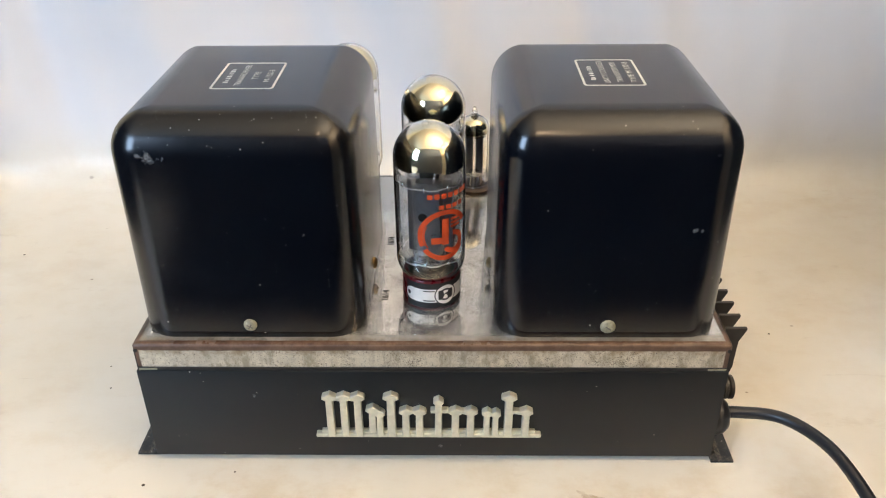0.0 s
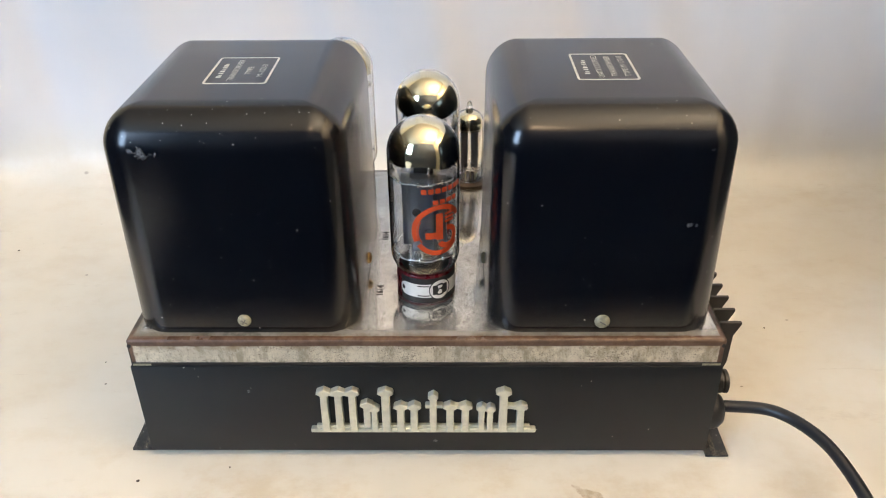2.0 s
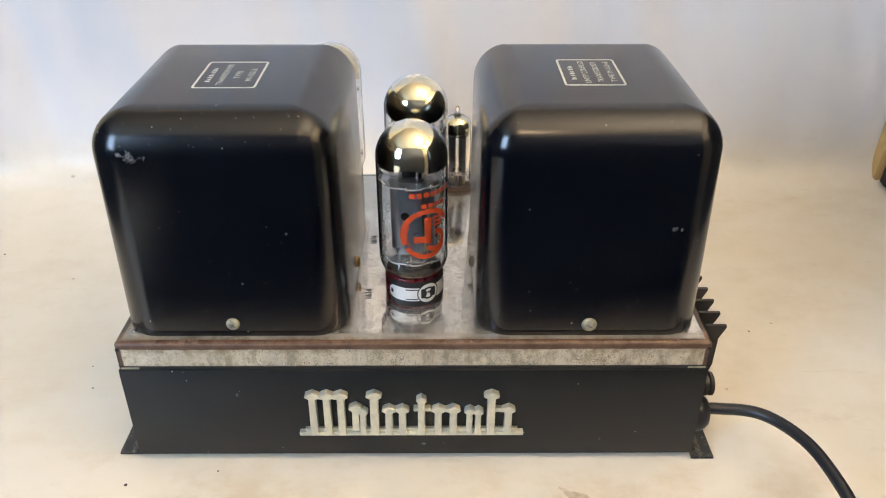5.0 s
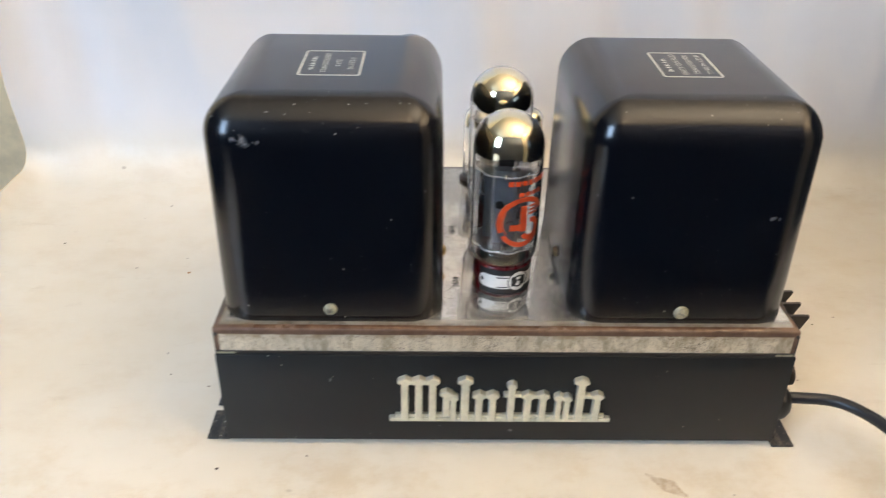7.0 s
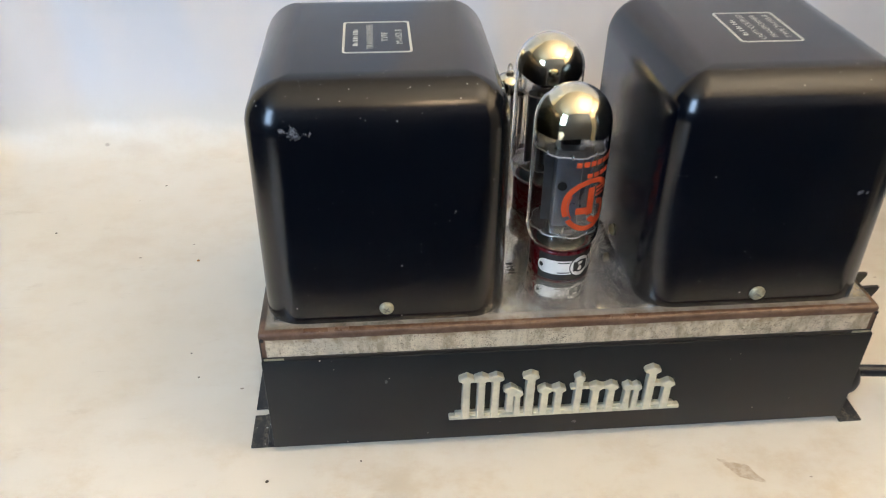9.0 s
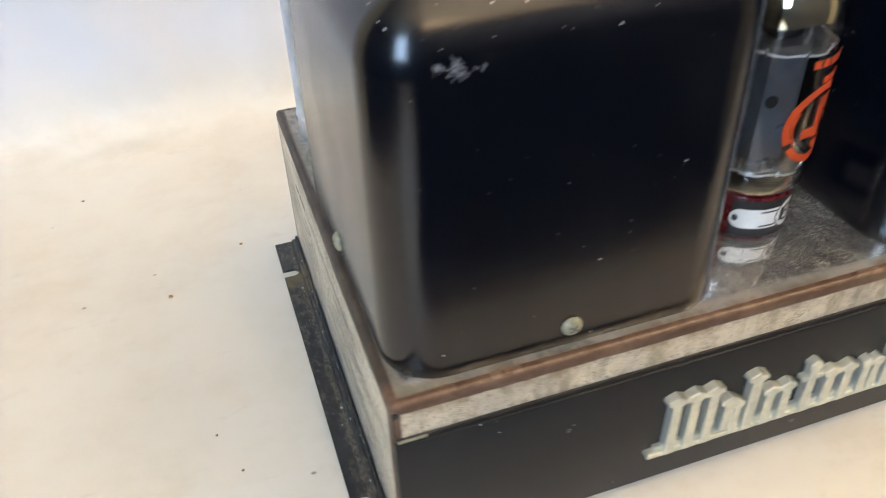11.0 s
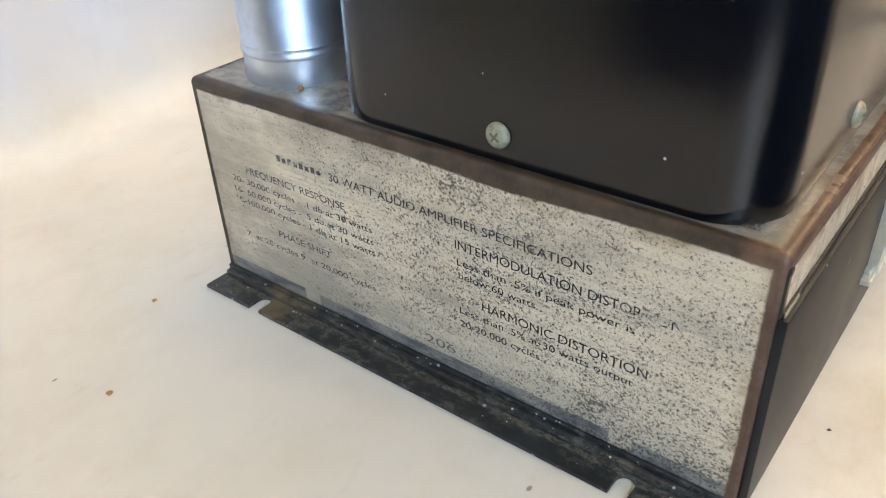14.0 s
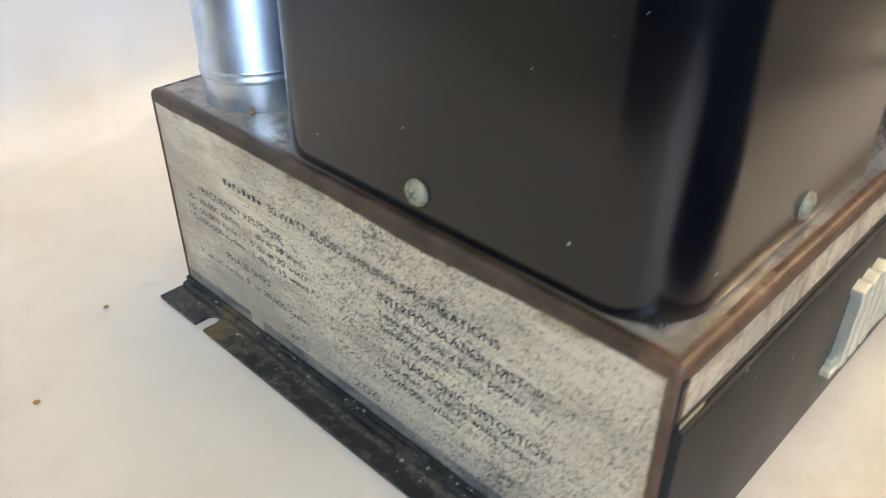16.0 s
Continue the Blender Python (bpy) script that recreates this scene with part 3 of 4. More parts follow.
chassis = part("chassis", lofted(-W, WR, F0, D, 0.0022, [(0, 0.004)] + fillet(0.0024, H, 5), 5), CHROME, amp, "pitted chrome chassis with brown worn edges")

# black front panel, a dark strip as the shade of the gap above it, and two bright tabs
part("front_panel", box(-W + 0.0004, WR - 0.0004, -0.0046, F0 + 0.0006, 0.0048, 0.0700, 0.0006), PANEL, amp, "flat black enamelled front panel")
part("gap_shade", box(-W + 0.0014, WR - 0.0014, F0 - 0.0007, F0 + 0.0004, 0.0690, 0.0716), BAKELITE, amp, smooth=False)
for s, e in ((-1, W), (1, WR)):
    part("tab", box(s * (e - 0.0070) - 0.0052, s * (e - 0.0070) + 0.0052, F0 - 0.0010, F0 + 0.0003, 0.0699, 0.0712, 0.0001), SCREW, amp, "bright bare metal tab", False)
    # nothing is cut here: a black disc gives the shade inside the corner hole
    part("corner_hole_shade", turned([(0.0012, -0.0004), (0.0012, 0.0004)], (s * (e - 0.0018), F0, H - 0.0042), 10, "y"), BLACKINK, amp)
    part("corner_seam", box(s * (e - 0.0010) - 0.00022, s * (e - 0.0010) + 0.00022, F0 - 0.00015, F0 + 0.0010, 0.0040, H - 0.0046), BLACKINK, amp, smooth=False)


def flange(s, e):
    """A black mounting strip: upright against the chassis end, then flat on the table with two open slots."""
    xi, xo, yf = e + 0.0002, e + 0.0138, (0.0 if s < 0 else -0.005)
    bm = bmesh.new()
    pts = [(xi, yf)]
    edge = [(xo, yf)]
    for yc in (0.0275, 0.1870):
        edge.append((xo, yc - 0.0030))
        for a in range(-90, 91, 15):
            edge.append((xo - 0.0055 - 0.0030 * math.cos(radians(a)), yc + 0.0030 * math.sin(radians(a))))
        edge.append((xo, yc + 0.0030))
    edge += [(xo, 0.2160), (xi, 0.2160)]
    base = bm.faces.new([bm.verts.new((s * x, y, 0.0003)) for x, y in pts + edge])
    up = bmesh.ops.extrude_face_region(bm, geom=[base])
    bmesh.ops.translate(bm, verts=[v for v in up["geom"] if isinstance(v, bmesh.types.BMVert)], vec=(0, 0, 0.0014))
    x0, x1 = sorted((s * (e + 0.0001), s * (e + 0.0017)))
    box(x0, x1, 0.0005, 0.2155, 0.0004, 0.0056, 0.0005, bm=bm)
    box(min(s * e, s * (e + 0.0042)), max(s * e, s * (e + 0.0042)), 0.0008, 0.2152, 0.0004, 0.0042, 0.0012, bm=bm)
    return bm


for s, e in ((-1, W), (1, WR)):
    part("mounting_flange", flange(s, e), FLANGE, amp, "black enamelled mounting flange with chipped paint and open slots")


# transformer covers
def screw(parent, at, direction, r, material, cross):
    """A round-headed screw: at is the wall point, direction its outward axis letter and sign."""
    axis, sign = direction
    prof = [(r, 0.0), (r, 0.0006), (r * 0.93, 0.0012), (r * 0.72, 0.0018), (r * 0.4, 0.0022), (0.0001, 0.0023)]
    head = part("screw", turned([(a, sign * h) for a, h in prof], at, 20, axis), material, parent)
    for k in range(2 if cross else 1):
        a, b, h = r * 0.45, r * 0.08, 0.00240
        u, v = (a, b) if k == 0 else (b, a)
        lo, hi = sorted((0.0, sign * h))
        if axis == "y":
            bm = box(at[0] - u, at[0] + u, at[1] + lo, at[1] + hi, at[2] - v, at[2] + v)
        else:
            bm = box(at[0] + lo, at[0] + hi, at[1] - u, at[1] + u, at[2] - v, at[2] + v)
        bmesh.ops.rotate(bm, verts=bm.verts, cent=at, matrix=Matrix.Rotation(radians(35), 3, axis.upper()))
    # the shade in the slot is a dark sliver a hair proud of the head
        part("slot", bm, SLOT, head, smooth=False)
    return head


CY0, CY1, CTOP = 0.0040, 0.1490, 0.2178


def cover(x0, x1, label):
    prof = [(0.0004, H + 0.0002), (0, H + 0.0010), (0, H + 0.005)] + [(0.0010 + a, z) for a, z in fillet(0.0225, CTOP, 10)]
    return part("transformer_cover", lofted(x0, x1, CY0, CY1, 0.0195, prof, 10), COVER, amp, label)


cover_l = cover(-0.1637, -0.0360, "satin black transformer cover with chips at its front corner")
cover_r = cover(0.0365, 0.1635, "satin black transformer cover with dust specks")
screw(cover_l, (-0.0999, CY0, 0.0966), ("y", -1), 0.0038, SCREW, True)
screw(cover_r, (0.1000, CY0, 0.0957), ("y", -1), 0.0043, SCREW, False)
screw(cover_l, (-0.1637, 0.0805, 0.0962), ("x", -1), 0.0039, SCREW, True)
screw(cover_l, (-0.0360, 0.0670, 0.0985), ("x", 1), 0.0036, BRASS, False)
screw(cover_r, (0.0365, 0.0670, 0.0985), ("x", -1), 0.0036, SCREW, False)


def nameplate(parent, cx, cy, w, d, lines):
    z = CTOP + 0.0001
    bm = bmesh.new()
    outer, inner = outline(cx - w / 2, cx + w / 2, cy - d / 2, cy + d / 2, 0.0022, 4), outline(cx - w / 2 + 0.0012, cx + w / 2 - 0.0012, cy - d / 2 + 0.0012, cy + d / 2 - 0.0012, 0.0013, 4)
    skin(bm, [[(x, y, z - 0.0001) for x, y in outer], [(x, y, z + 0.0001) for x, y in outer], [(x, y, z + 0.0001) for x, y in inner], [(x, y, z - 0.0001) for x, y in inner]])
    plate = part("nameplate_border", bm, SILVERINK, parent, "silver printed nameplate border", False)
    for body, x, y0, length in lines:
        if body:
            lettering("lettering", body, length, 0.0033, pose(x, y0, z, 0, 0, 90), SILVERINK, plate)
        else:
            for k in range(8):
                y = y0 + length * k / 8
                part("print_bar", box(x - (0.0026, 0.0020, 0.0026)[k % 3], x, y, y + length * (0.07, 0.03, 0.05)[k % 3], z - 0.0001, z + 0.00005), SILVERINK, plate, smooth=False)


nameplate(cover_l, -0.0995, 0.0722, 0.0345, 0.0445, [("", -0.1090, 0.0600, 0.0250), ("TRANSFORMER", -0.1015, 0.0550, 0.0350), ("TYPE", -0.0940, 0.0655, 0.0125), ("M-152-3", -0.0868, 0.0615, 0.0200)])
nameplate(cover_r, 0.1005, 0.0755, 0.0335, 0.0445, [("", 0.0915, 0.0630, 0.0250), ("UNITY COUPLED", 0.0988, 0.0575, 0.0370), ("TRANSFORMER", 0.1060, 0.0590, 0.0340), ("TYPE M-130-8", 0.1132, 0.0590, 0.0340)])


# maker's badge, as plain upright strokes with pointed heads on a foot rail
fx0, fx1, fz, YB = -0.0675, 0.0655, 0.0229, -0.0038
badge = part("badge", box(fx0, fx1, YB - 0.0044, YB, fz, fz + 0.0026, 0.0007), BADGE, amp, "dull nickel badge of plain upright strokes", False)
part("foot", box(fx0 + 0.0035, fx1 - 0.0035, YB - 0.0030, YB, fz + 0.002, fz + 0.0046, 0.0005), BADGE, badge, smooth=False)


def stroke(x, top, w=0.0042, cap=0.0023, z0=0.0235):
    h = w / 2
    bm = prism([(x - h - 0.0004, z0), (x + h + 0.0004, z0), (x + h, z0 + 0.0035), (x + h, top - 0.0052), (x + h + cap, top - 0.0038), (x + h + cap * 0.8, top - 0.0020), (x + 0.0002, top),
                (x - h - cap * 0.8, top - 0.0018), (x - h - cap, top - 0.0036), (x - h, top - 0.0050)], YB - 0.0050, YB, 0.0007)
    part("stroke", bm, BADGE, badge, smooth=False)


for x in (-0.0580, -0.0497, -0.0416):
    stroke(x, 0.0562)
stroke(-0.0223, 0.0563, 0.0048)
stroke(0.0052, 0.0532, 0.0040, 0.0010)
stroke(0.0460, 0.0563, 0.0046)
for x in (-0.0139, -0.0060, 0.0150, 0.0239, 0.0561):
    stroke(x, 0.0456, 0.0042, 0.0020)
stroke(-0.0334, 0.0470, 0.0040, 0.0020, 0.0275)
for x0, x1 in ((-0.0139, -0.0060), (0.0150, 0.0239), (0.0460, 0.0561), (-0.0580, -0.0497), (-0.0497, -0.0416)):
    z1 = 0.0430 if x0 > -0.02 else 0.0528
    part("link", prism([(x0, z1 - 0.0036), (x0 + 0.0030, z1 - 0.0014), (x1, z1 - 0.0026), (x1, z1), (x0 + 0.0030, z1 + 0.0010), (x0, z1 - 0.0004)], YB - 0.0045, YB, 0.0005), BADGE, badge, smooth=False)
for x, top in ((-0.0292, 0.0440), (0.0334, 0.0446), (0.0384, 0.0440)):
    stroke(x, top, 0.0034, 0.0014, 0.0250)
part("link", box(0.0005, 0.0110, YB - 0.0044, YB, 0.0418, 0.0442, 0.0006), BADGE, badge, smooth=False)

# printing on the end panel
SX = -W - 0.00012


def end_print(body, y0, y1, z, cap, ink=None):
    """Letters on the left end panel, read from the back (large y) to the front."""
    m = Matrix.Translation((SX, y0, z - cap / 2)) @ Matrix(((0, 0, -1, 0), (-1, 0, 0, 0), (0, 1, 0, 0), (0, 0, 0, 1)))
    lettering("lettering", body, y0 - y1, cap, m, ink or WORNINK, chassis, weight=0.0)


for k in range(8):
    y = 0.1740 - 0.0029 * k
    part("print_bar", box(SX - 0.00005, SX + 0.0002, y - 0.0017, y, 0.0646, 0.0646 + (0.0022, 0.0016)[k % 2]), WORNINK, chassis, smooth=False)
end_print("30 WATT AUDIO AMPLIFIER SPECIFICATIONS", 0.1480, 0.0470, 0.0655, 0.0031)
end_print("FREQUENCY RESPONSE", 0.1930, 0.1420, 0.0556, 0.0029)
end_print("20- 30,000 cycles - .1 db at 30 watts", 0.2020, 0.1300, 0.0502, 0.0024)
end_print("16- 50,000 cycles - .5 db at 30 watts", 0.2020, 0.1298, 0.0454, 0.0024)
end_print("10-100,000 cycles - 1 db at 15 watts", 0.2020, 0.1295, 0.0410, 0.0024)
end_print("PHASE SHIFT", 0.1800, 0.1520, 0.0320, 0.0029)
end_print("7  at 20 cycles 9  at 20,000 cycles", 0.2000, 0.1310, 0.0256, 0.0024)
end_print("INTERMODULATION DISTORTION", 0.0945, 0.0200, 0.0575, 0.0033)
end_print("Less than .5% if peak power is", 0.0940, 0.0330, 0.0511, 0.0026)
end_print("below 60 watts.", 0.0935, 0.0640, 0.0462, 0.0026)
end_print("HARMONIC DISTORTION", 0.0845, 0.0280, 0.0376, 0.0033)
end_print("Less than .5% at 30 watts output", 0.0935, 0.0320, 0.0325, 0.0026)
end_print("20-20,000 cycles.", 0.0935, 0.0620, 0.0272, 0.0026)
end_print("206", 0.1090, 0.0960, 0.0142, 0.0036, FADED)
lettering("lettering", "1614", 0.0105, 0.0040, pose(-0.0258, 0.0420, H + 0.00015, 0, 0, 90), BLACKINK, chassis, weight=0.025)
lettering("lettering", "1614", 0.0105, 0.0040, pose(-0.0270, 0.1080, H + 0.00015, 0, 0, 90), BLACKINK, chassis, weight=0.025)

# tall aluminium capacitor can at the back corner
can = part("capacitor_can", turned([(0.0196, H), (0.0199, H + 0.0006), (0.0198, H + 0.0098), (0.0202, H + 0.0103), (0.0204, H + 0.0110), (0.0202, H + 0.0117), (0.0198, H + 0.0122), (0.0197, H + 0.0132), (0.0200, H + 0.0138), (0.0197, H + 0.0144), (0.0197, 0.186), (0.0188, 0.1885), (0.0180, 0.1893), (0.0170, 0.1880), (0.0001, 0.1880)],
                                   (-0.1400, 0.1858, 0), 56), ALUMINIUM, amp, "bright drawn aluminium capacitor can")
part("solder_blob", turned([(0.0008, 0), (0.0011, 0.0005), (0.0007, 0.0012), (0.0001, 0.0014)], (-0.1542, 0.1710, H), 8), CRUMB, can)

# barrier terminal strip on the other end
strip = part("terminal_strip", box(WR + 0.0002, WR + 0.0085, 0.0270, 0.1010, 0.0400, 0.0690, 0.0008), BAKELITE, amp, "dark brown barrier terminal strip")
for i in range(6):
    y = 0.0290 + 0.0134 * i
    part("barrier", prism([(WR + 0.0060, 0.0395), (WR + 0.0105, 0.0405), (WR + 0.0135, 0.0435), (WR + 0.0146, 0.0480), (WR + 0.0150, 0.0670), (WR + 0.0180, 0.0735), (WR + 0.0187, 0.0750), (WR + 0.0187, 0.0766), (WR + 0.0060, 0.0766)], y - 0.0010, y + 0.0010), BAKELITE, strip, smooth=False)
    if i < 5:
        t = part("terminal_screw", turned([(0.0036, 0), (0.0036, 0.0012), (0.0022, 0.0022), (0.0001, 0.0024)], (WR + 0.0085, y + 0.0070, 0.0640), 14, "x"), BRASS, strip)
        part("lug", box(WR + 0.0083, WR + 0.0098, y + 0.0035, y + 0.0105, 0.0500, 0.0620, 0.0003), ZINC, strip, smooth=False)

# fuse holder, cord grommet and power cord
knob = turned([(0.0074, 0.0), (0.0074, 0.0040)] + [q for h in (0.0044, 0.0080, 0.0116) for q in ((0.0062, h), (0.0062, h + 0.0008), (0.0074, h + 0.0011), (0.0074, h + 0.0030))] + [(0.0064, 0.0152), (0.0001, 0.0153)], (WR, 0.0235, 0.0358), 28, "x")
part("fuse_holder", knob, BAKELITE, amp, "dark ribbed fuse holder cap")
part("grommet", turned([(0.0118, 0.0), (0.0120, 0.0034), (0.0112, 0.0066), (0.0088, 0.0096), (0.0052, 0.0110), (0.0001, 0.0111)], (WR, 0.0110, 0.0242), 24, "x"), RUBBER, amp)
part("power_cord", swept([(0.1600, 0.0110, 0.0262), (0.1850, 0.0095, 0.0278), (0.2090, 0.0005, 0.0312), (0.2260, -0.0240, 0.0325), (0.2335, -0.0560, 0.0300), (0.2360, -0.0850, 0.0240),
                          (0.2400, -0.1130, 0.0120), (0.2480, -0.1340, 0.0040), (0.2560, -0.1460, -0.0060), (0.2600, -0.1520, -0.0300), (0.2600, -0.1530, -0.12), (0.2600, -0.1500, -0.30)], 0.0036), RUBBER, amp, "thick black rubber power cord")


# ---------------------------------------------------------------- vacuum tubes
def power_tube(at, label, base_mat, printed, turn=0.0, lift=0.0):
    ob = thing("power_tube", label, "vacuum tube", "power tubes", (at[0], at[1], H + lift))
    o = (0, 0, 0)
    base = part("base", turned([(0.0166, 0.0002 - lift), (0.0174, 0.001 - lift), (0.0174, 0.0185), (0.0170, 0.0193), (0.0150, 0.0195)], o, 48), base_mat, ob)
    R, top = 0.0203, 0.1120
    dome = [(R * math.cos(radians(a)), top - R + R * math.sin(radians(a))) for a in range(0, 90, 6)] + [(0.0003, top)]
    outer = [(0.0162, 0.0196), (0.0172, 0.0204), (0.0186, 0.0222), (0.0197, 0.0250), (R, 0.0290)] + dome
    t = 0.0009
    inner = [(max(r - t, 0.0002), h - (t if i > 4 else 0)) for i, (r, h) in enumerate(outer)]
    inner = inner[:5] + [(max((R - t) * math.cos(radians(a)), 0.0002), top - R + (R - t) * math.sin(radians(a))) for a in range(0, 90, 6)] + [(0.0002, top - t)]
    glass = part("glass_envelope", turned(outer + inner[::-1], o, 64, cap=False), GLASS, ob, "clear glass envelope")
    bm = turned([((R - 0.0012) * math.cos(radians(a)), top - R + (R - 0.0012) * math.sin(radians(a))) for a in range(-1, 90, 5)] + [(0.0003, top - 0.0012)], o, 64, cap=False)
    for v in bm.verts:      # the flash ends in an uneven edge
        if v.co.z < top - R + 0.0005:
            a = math.atan2(v.co.y, v.co.x)
            v.co.z -= 0.0028 + 0.0016 * math.sin(a * 2 + at[1] * 40) + 0.0007 * math.sin(a * 5)
    part("getter_flash", bm, MIRROR, ob, "silvery getter flash inside the dome")
    cage = part("anode", anode(), ANODE, ob, "grey anode plate")
    # plate stays whole; a black disc paints the dark of its hole
    part("sight_hole_shade", turned([(0.0026, -0.0083), (0.0026, -0.0079)], (-0.0030, 0, 0.0570), 18, "y"), BLACKINK, cage)
    cage.rotation_euler = (0, 0, radians(turn))
    for z, r in ((0.0305, 0.0188), (0.0790, 0.0190)):
        sheet_ = part("mica_spacer", mica(z, r), MICA, ob)
        part("cut_edge", mica(z - 0.0001, r + 0.0001, 0.0005), MICAEDGE, sheet_)
    for k in range(8):
        a = radians(45 * k + turn)
        for z, r in ((0.0790, 0.0176), (0.0305, 0.0176)):
            part("rivet", turned([(0.0007, z - 0.0008), (0.0009, z), (0.0006, z + 0.0014), (0.0001, z + 0.0018)], (r * math.cos(a), r * math.sin(a), 0), 8), BRIGHT, ob)
    part("getter_clip", swept([(0.0030, -0.0090, 0.0800), (0.0030, -0.0100, 0.0830), (0.0034, -0.0094, 0.0862), (0.0040, -0.0080, 0.0850)], 0.0008, 8, 4), BRIGHT, ob)
    part("stem_ring", swept([(0.0095 * math.cos(radians(a)), 0.0095 * math.sin(radians(a)), 0.0262 + 0.0006 * math.sin(radians(3 * a))) for a in range(0, 361, 30)], 0.0005, 6, 3), BRIGHT, ob)
    part("getter_support", box(-0.0055, 0.0055, -0.0045, 0.0045, 0.0800, 0.0905, 0.0006), DARKMETAL, ob)
    part("stem", turned([(0.0140, 0.0198), (0.0100, 0.0206), (0.0062, 0.0230), (0.0046, 0.0262), (0.0001, 0.0264)], o, 24), DARKMETAL, ob)
    for k in range(5):
        a = radians(72 * k - 60)
        part("lead_wire", swept([(0.0040 * math.cos(a), 0.0040 * math.sin(a), 0.0262), (0.0075 * math.cos(a), 0.0075 * math.sin(a), 0.0285), (0.0080 * math.cos(a + 0.3), 0.0080 * math.sin(a + 0.3), 0.0310)], 0.0006, 6, 4), BRIGHT, ob)
    for k in range(6):
        a = radians(60 * k + 20)
        part("support_rod", turned([(0.0006, 0.0255), (0.0006, 0.0305)], (0.0085 * math.cos(a), 0.0085 * math.sin(a), 0), 8), ZINC, ob)
    if printed:
        # sticker round the base
        part("sticker", on_cylinder([bar_strip(-0.0240, 0.0260, 0.0012, 0.0180, 40)], 0.01745, 0.00012, o, -64, 0), BLACKINK, base, "black sticker with a white oval patch")
        cap = [bar_strip(-0.0205, -0.0040, 0.0052, 0.0142, 14), arc_strip(0, 0.0045, 90, 270, 12, -0.0205, 0.0097), bar_strip(0.0055, 0.0200, 0.0052, 0.0142, 12)]
        ring = [arc_strip(0.0064, 0.0070, 0, 360, 32, 0.0006, 0.0098)]
        disc = [arc_strip(0, 0.0064, 0, 360, 32, 0.0006, 0.0098)]
        marks = [arc_strip(0.0030, 0.0041, 40, 300, 20, 0.0006, 0.0098), bar_strip(0.0000, 0.0046, 0.0098, 0.0108, 3), bar_strip(0.0018, 0.0028, 0.0060, 0.0096, 2)]
        small = [bar_strip(-0.0130, -0.0060, 0.0126, 0.0133, 4), bar_strip(-0.0130, -0.0060, 0.0060, 0.0067, 4)]
        for flat, thick, material, nm in ((cap, 0.00020, WHITEINK, "patch"), (disc, 0.00022, WHITEINK, "patch"), (ring, 0.00026, BLACKINK, "ring"), (marks, 0.00028, BLACKINK, "mark"), (small, 0.00026, BLACKINK, "print_bar")):
            part(nm, on_cylinder(flat, 0.01746, thick, o, -62, 0), material, base, smooth=False)
        # red maker's mark on the glass, drawn as plain shapes
        zc = 0.0515
        flat = [arc_strip(0.0130, 0.0160, 25, 205, 36), arc_strip(0.0130, 0.0160, 215, 320, 26),
                arc_strip(0.0120, 0.0128, 150, 215, 14),
                bar_strip(-0.0020, 0.0022, -0.0060, 0.0105, 4), bar_strip(-0.0082, 0.0022, -0.0050, -0.0010, 6),
                arc_strip(0.0040, 0.0072, -150, 95, 26, 0.0052, -0.0052), bar_strip(0.0034, 0.0100, 0.0040, 0.0054, 5), bar_strip(0.0034, 0.0100, 0.0064, 0.0078, 5), bar_strip(0.0034, 0.0100, 0.0088, 0.0102, 5)]
        for strip_ in flat:
            part("red_mark", on_cylinder([strip_], R + 0.00005, 0.00010, o, -64, zc), REDINK, glass, "orange-red print on the glass", False)
        flat = [bar_strip(-0.0105 + 0.0040 * i, -0.0105 + 0.0040 * i + 0.0030, 0.0, 0.0030, 3) for i in range(7)]
        for strip_ in flat:
            part("red_mark", on_cylinder([strip_], R + 0.00005, 0.00010, o, -63, zc + 0.0232), REDINK, glass, smooth=False)
        flat = [bar_strip(-0.0030 + 0.0042 * i, -0.0030 + 0.0042 * i + 0.0032, 0.0, 0.0026, 3) for i in range(4)]
        for strip_ in flat:
            part("red_mark", on_cylinder([strip_], R + 0.00005, 0.00010, o, -66, zc + 0.0165), REDINK, glass, smooth=False)
    return ob


def anode():
    """A folded plate: a flat-fronted box with two side fins."""
    z0, z1 = 0.0315, 0.0780
    prof = [(-0.0128, -0.0010), (-0.0078, -0.0010), (-0.0066, -0.0074), (-0.0046, -0.0080), (0.0046, -0.0080), (0.0066, -0.0074), (0.0078, -0.0010), (0.0128, -0.0010),
            (0.0128, 0.0010), (0.0078, 0.0010), (0.0066, 0.0074), (0.0046, 0.0080), (-0.0046, 0.0080), (-0.0066, 0.0074), (-0.0078, 0.0010), (-0.0128, 0.0010)]
    return skin(bmesh.new(), [[(x, y, z) for x, y in prof] for z in (z0, z1)], True, True, True)


def mica(z, r, rim=0.0):
    """A round notched sheet; with rim, only a thin ring along its edge."""
    bm = bmesh.new()
    loops = []
    for h in (z, z + 0.0006):
        loops.append([((r - 0.0011 * (1 if (i // 3) % 2 else 0)) * math.cos(2 * math.pi * i / 48), (r - 0.0011 * (1 if (i // 3) % 2 else 0)) * math.sin(2 * math.pi * i / 48), h) for i in range(48)])
    if rim:
        loops = [loops[0], loops[1]] + [[(x * (1 - rim / r), y * (1 - rim / r), h) for x, y, h in ring] for ring in loops[::-1]] + [loops[0]]
        skin(bm, loops, True)
        bmesh.ops.remove_doubles(bm, verts=bm.verts, dist=1e-7)
        return bm
    return skin(bm, loops, True, True, True)


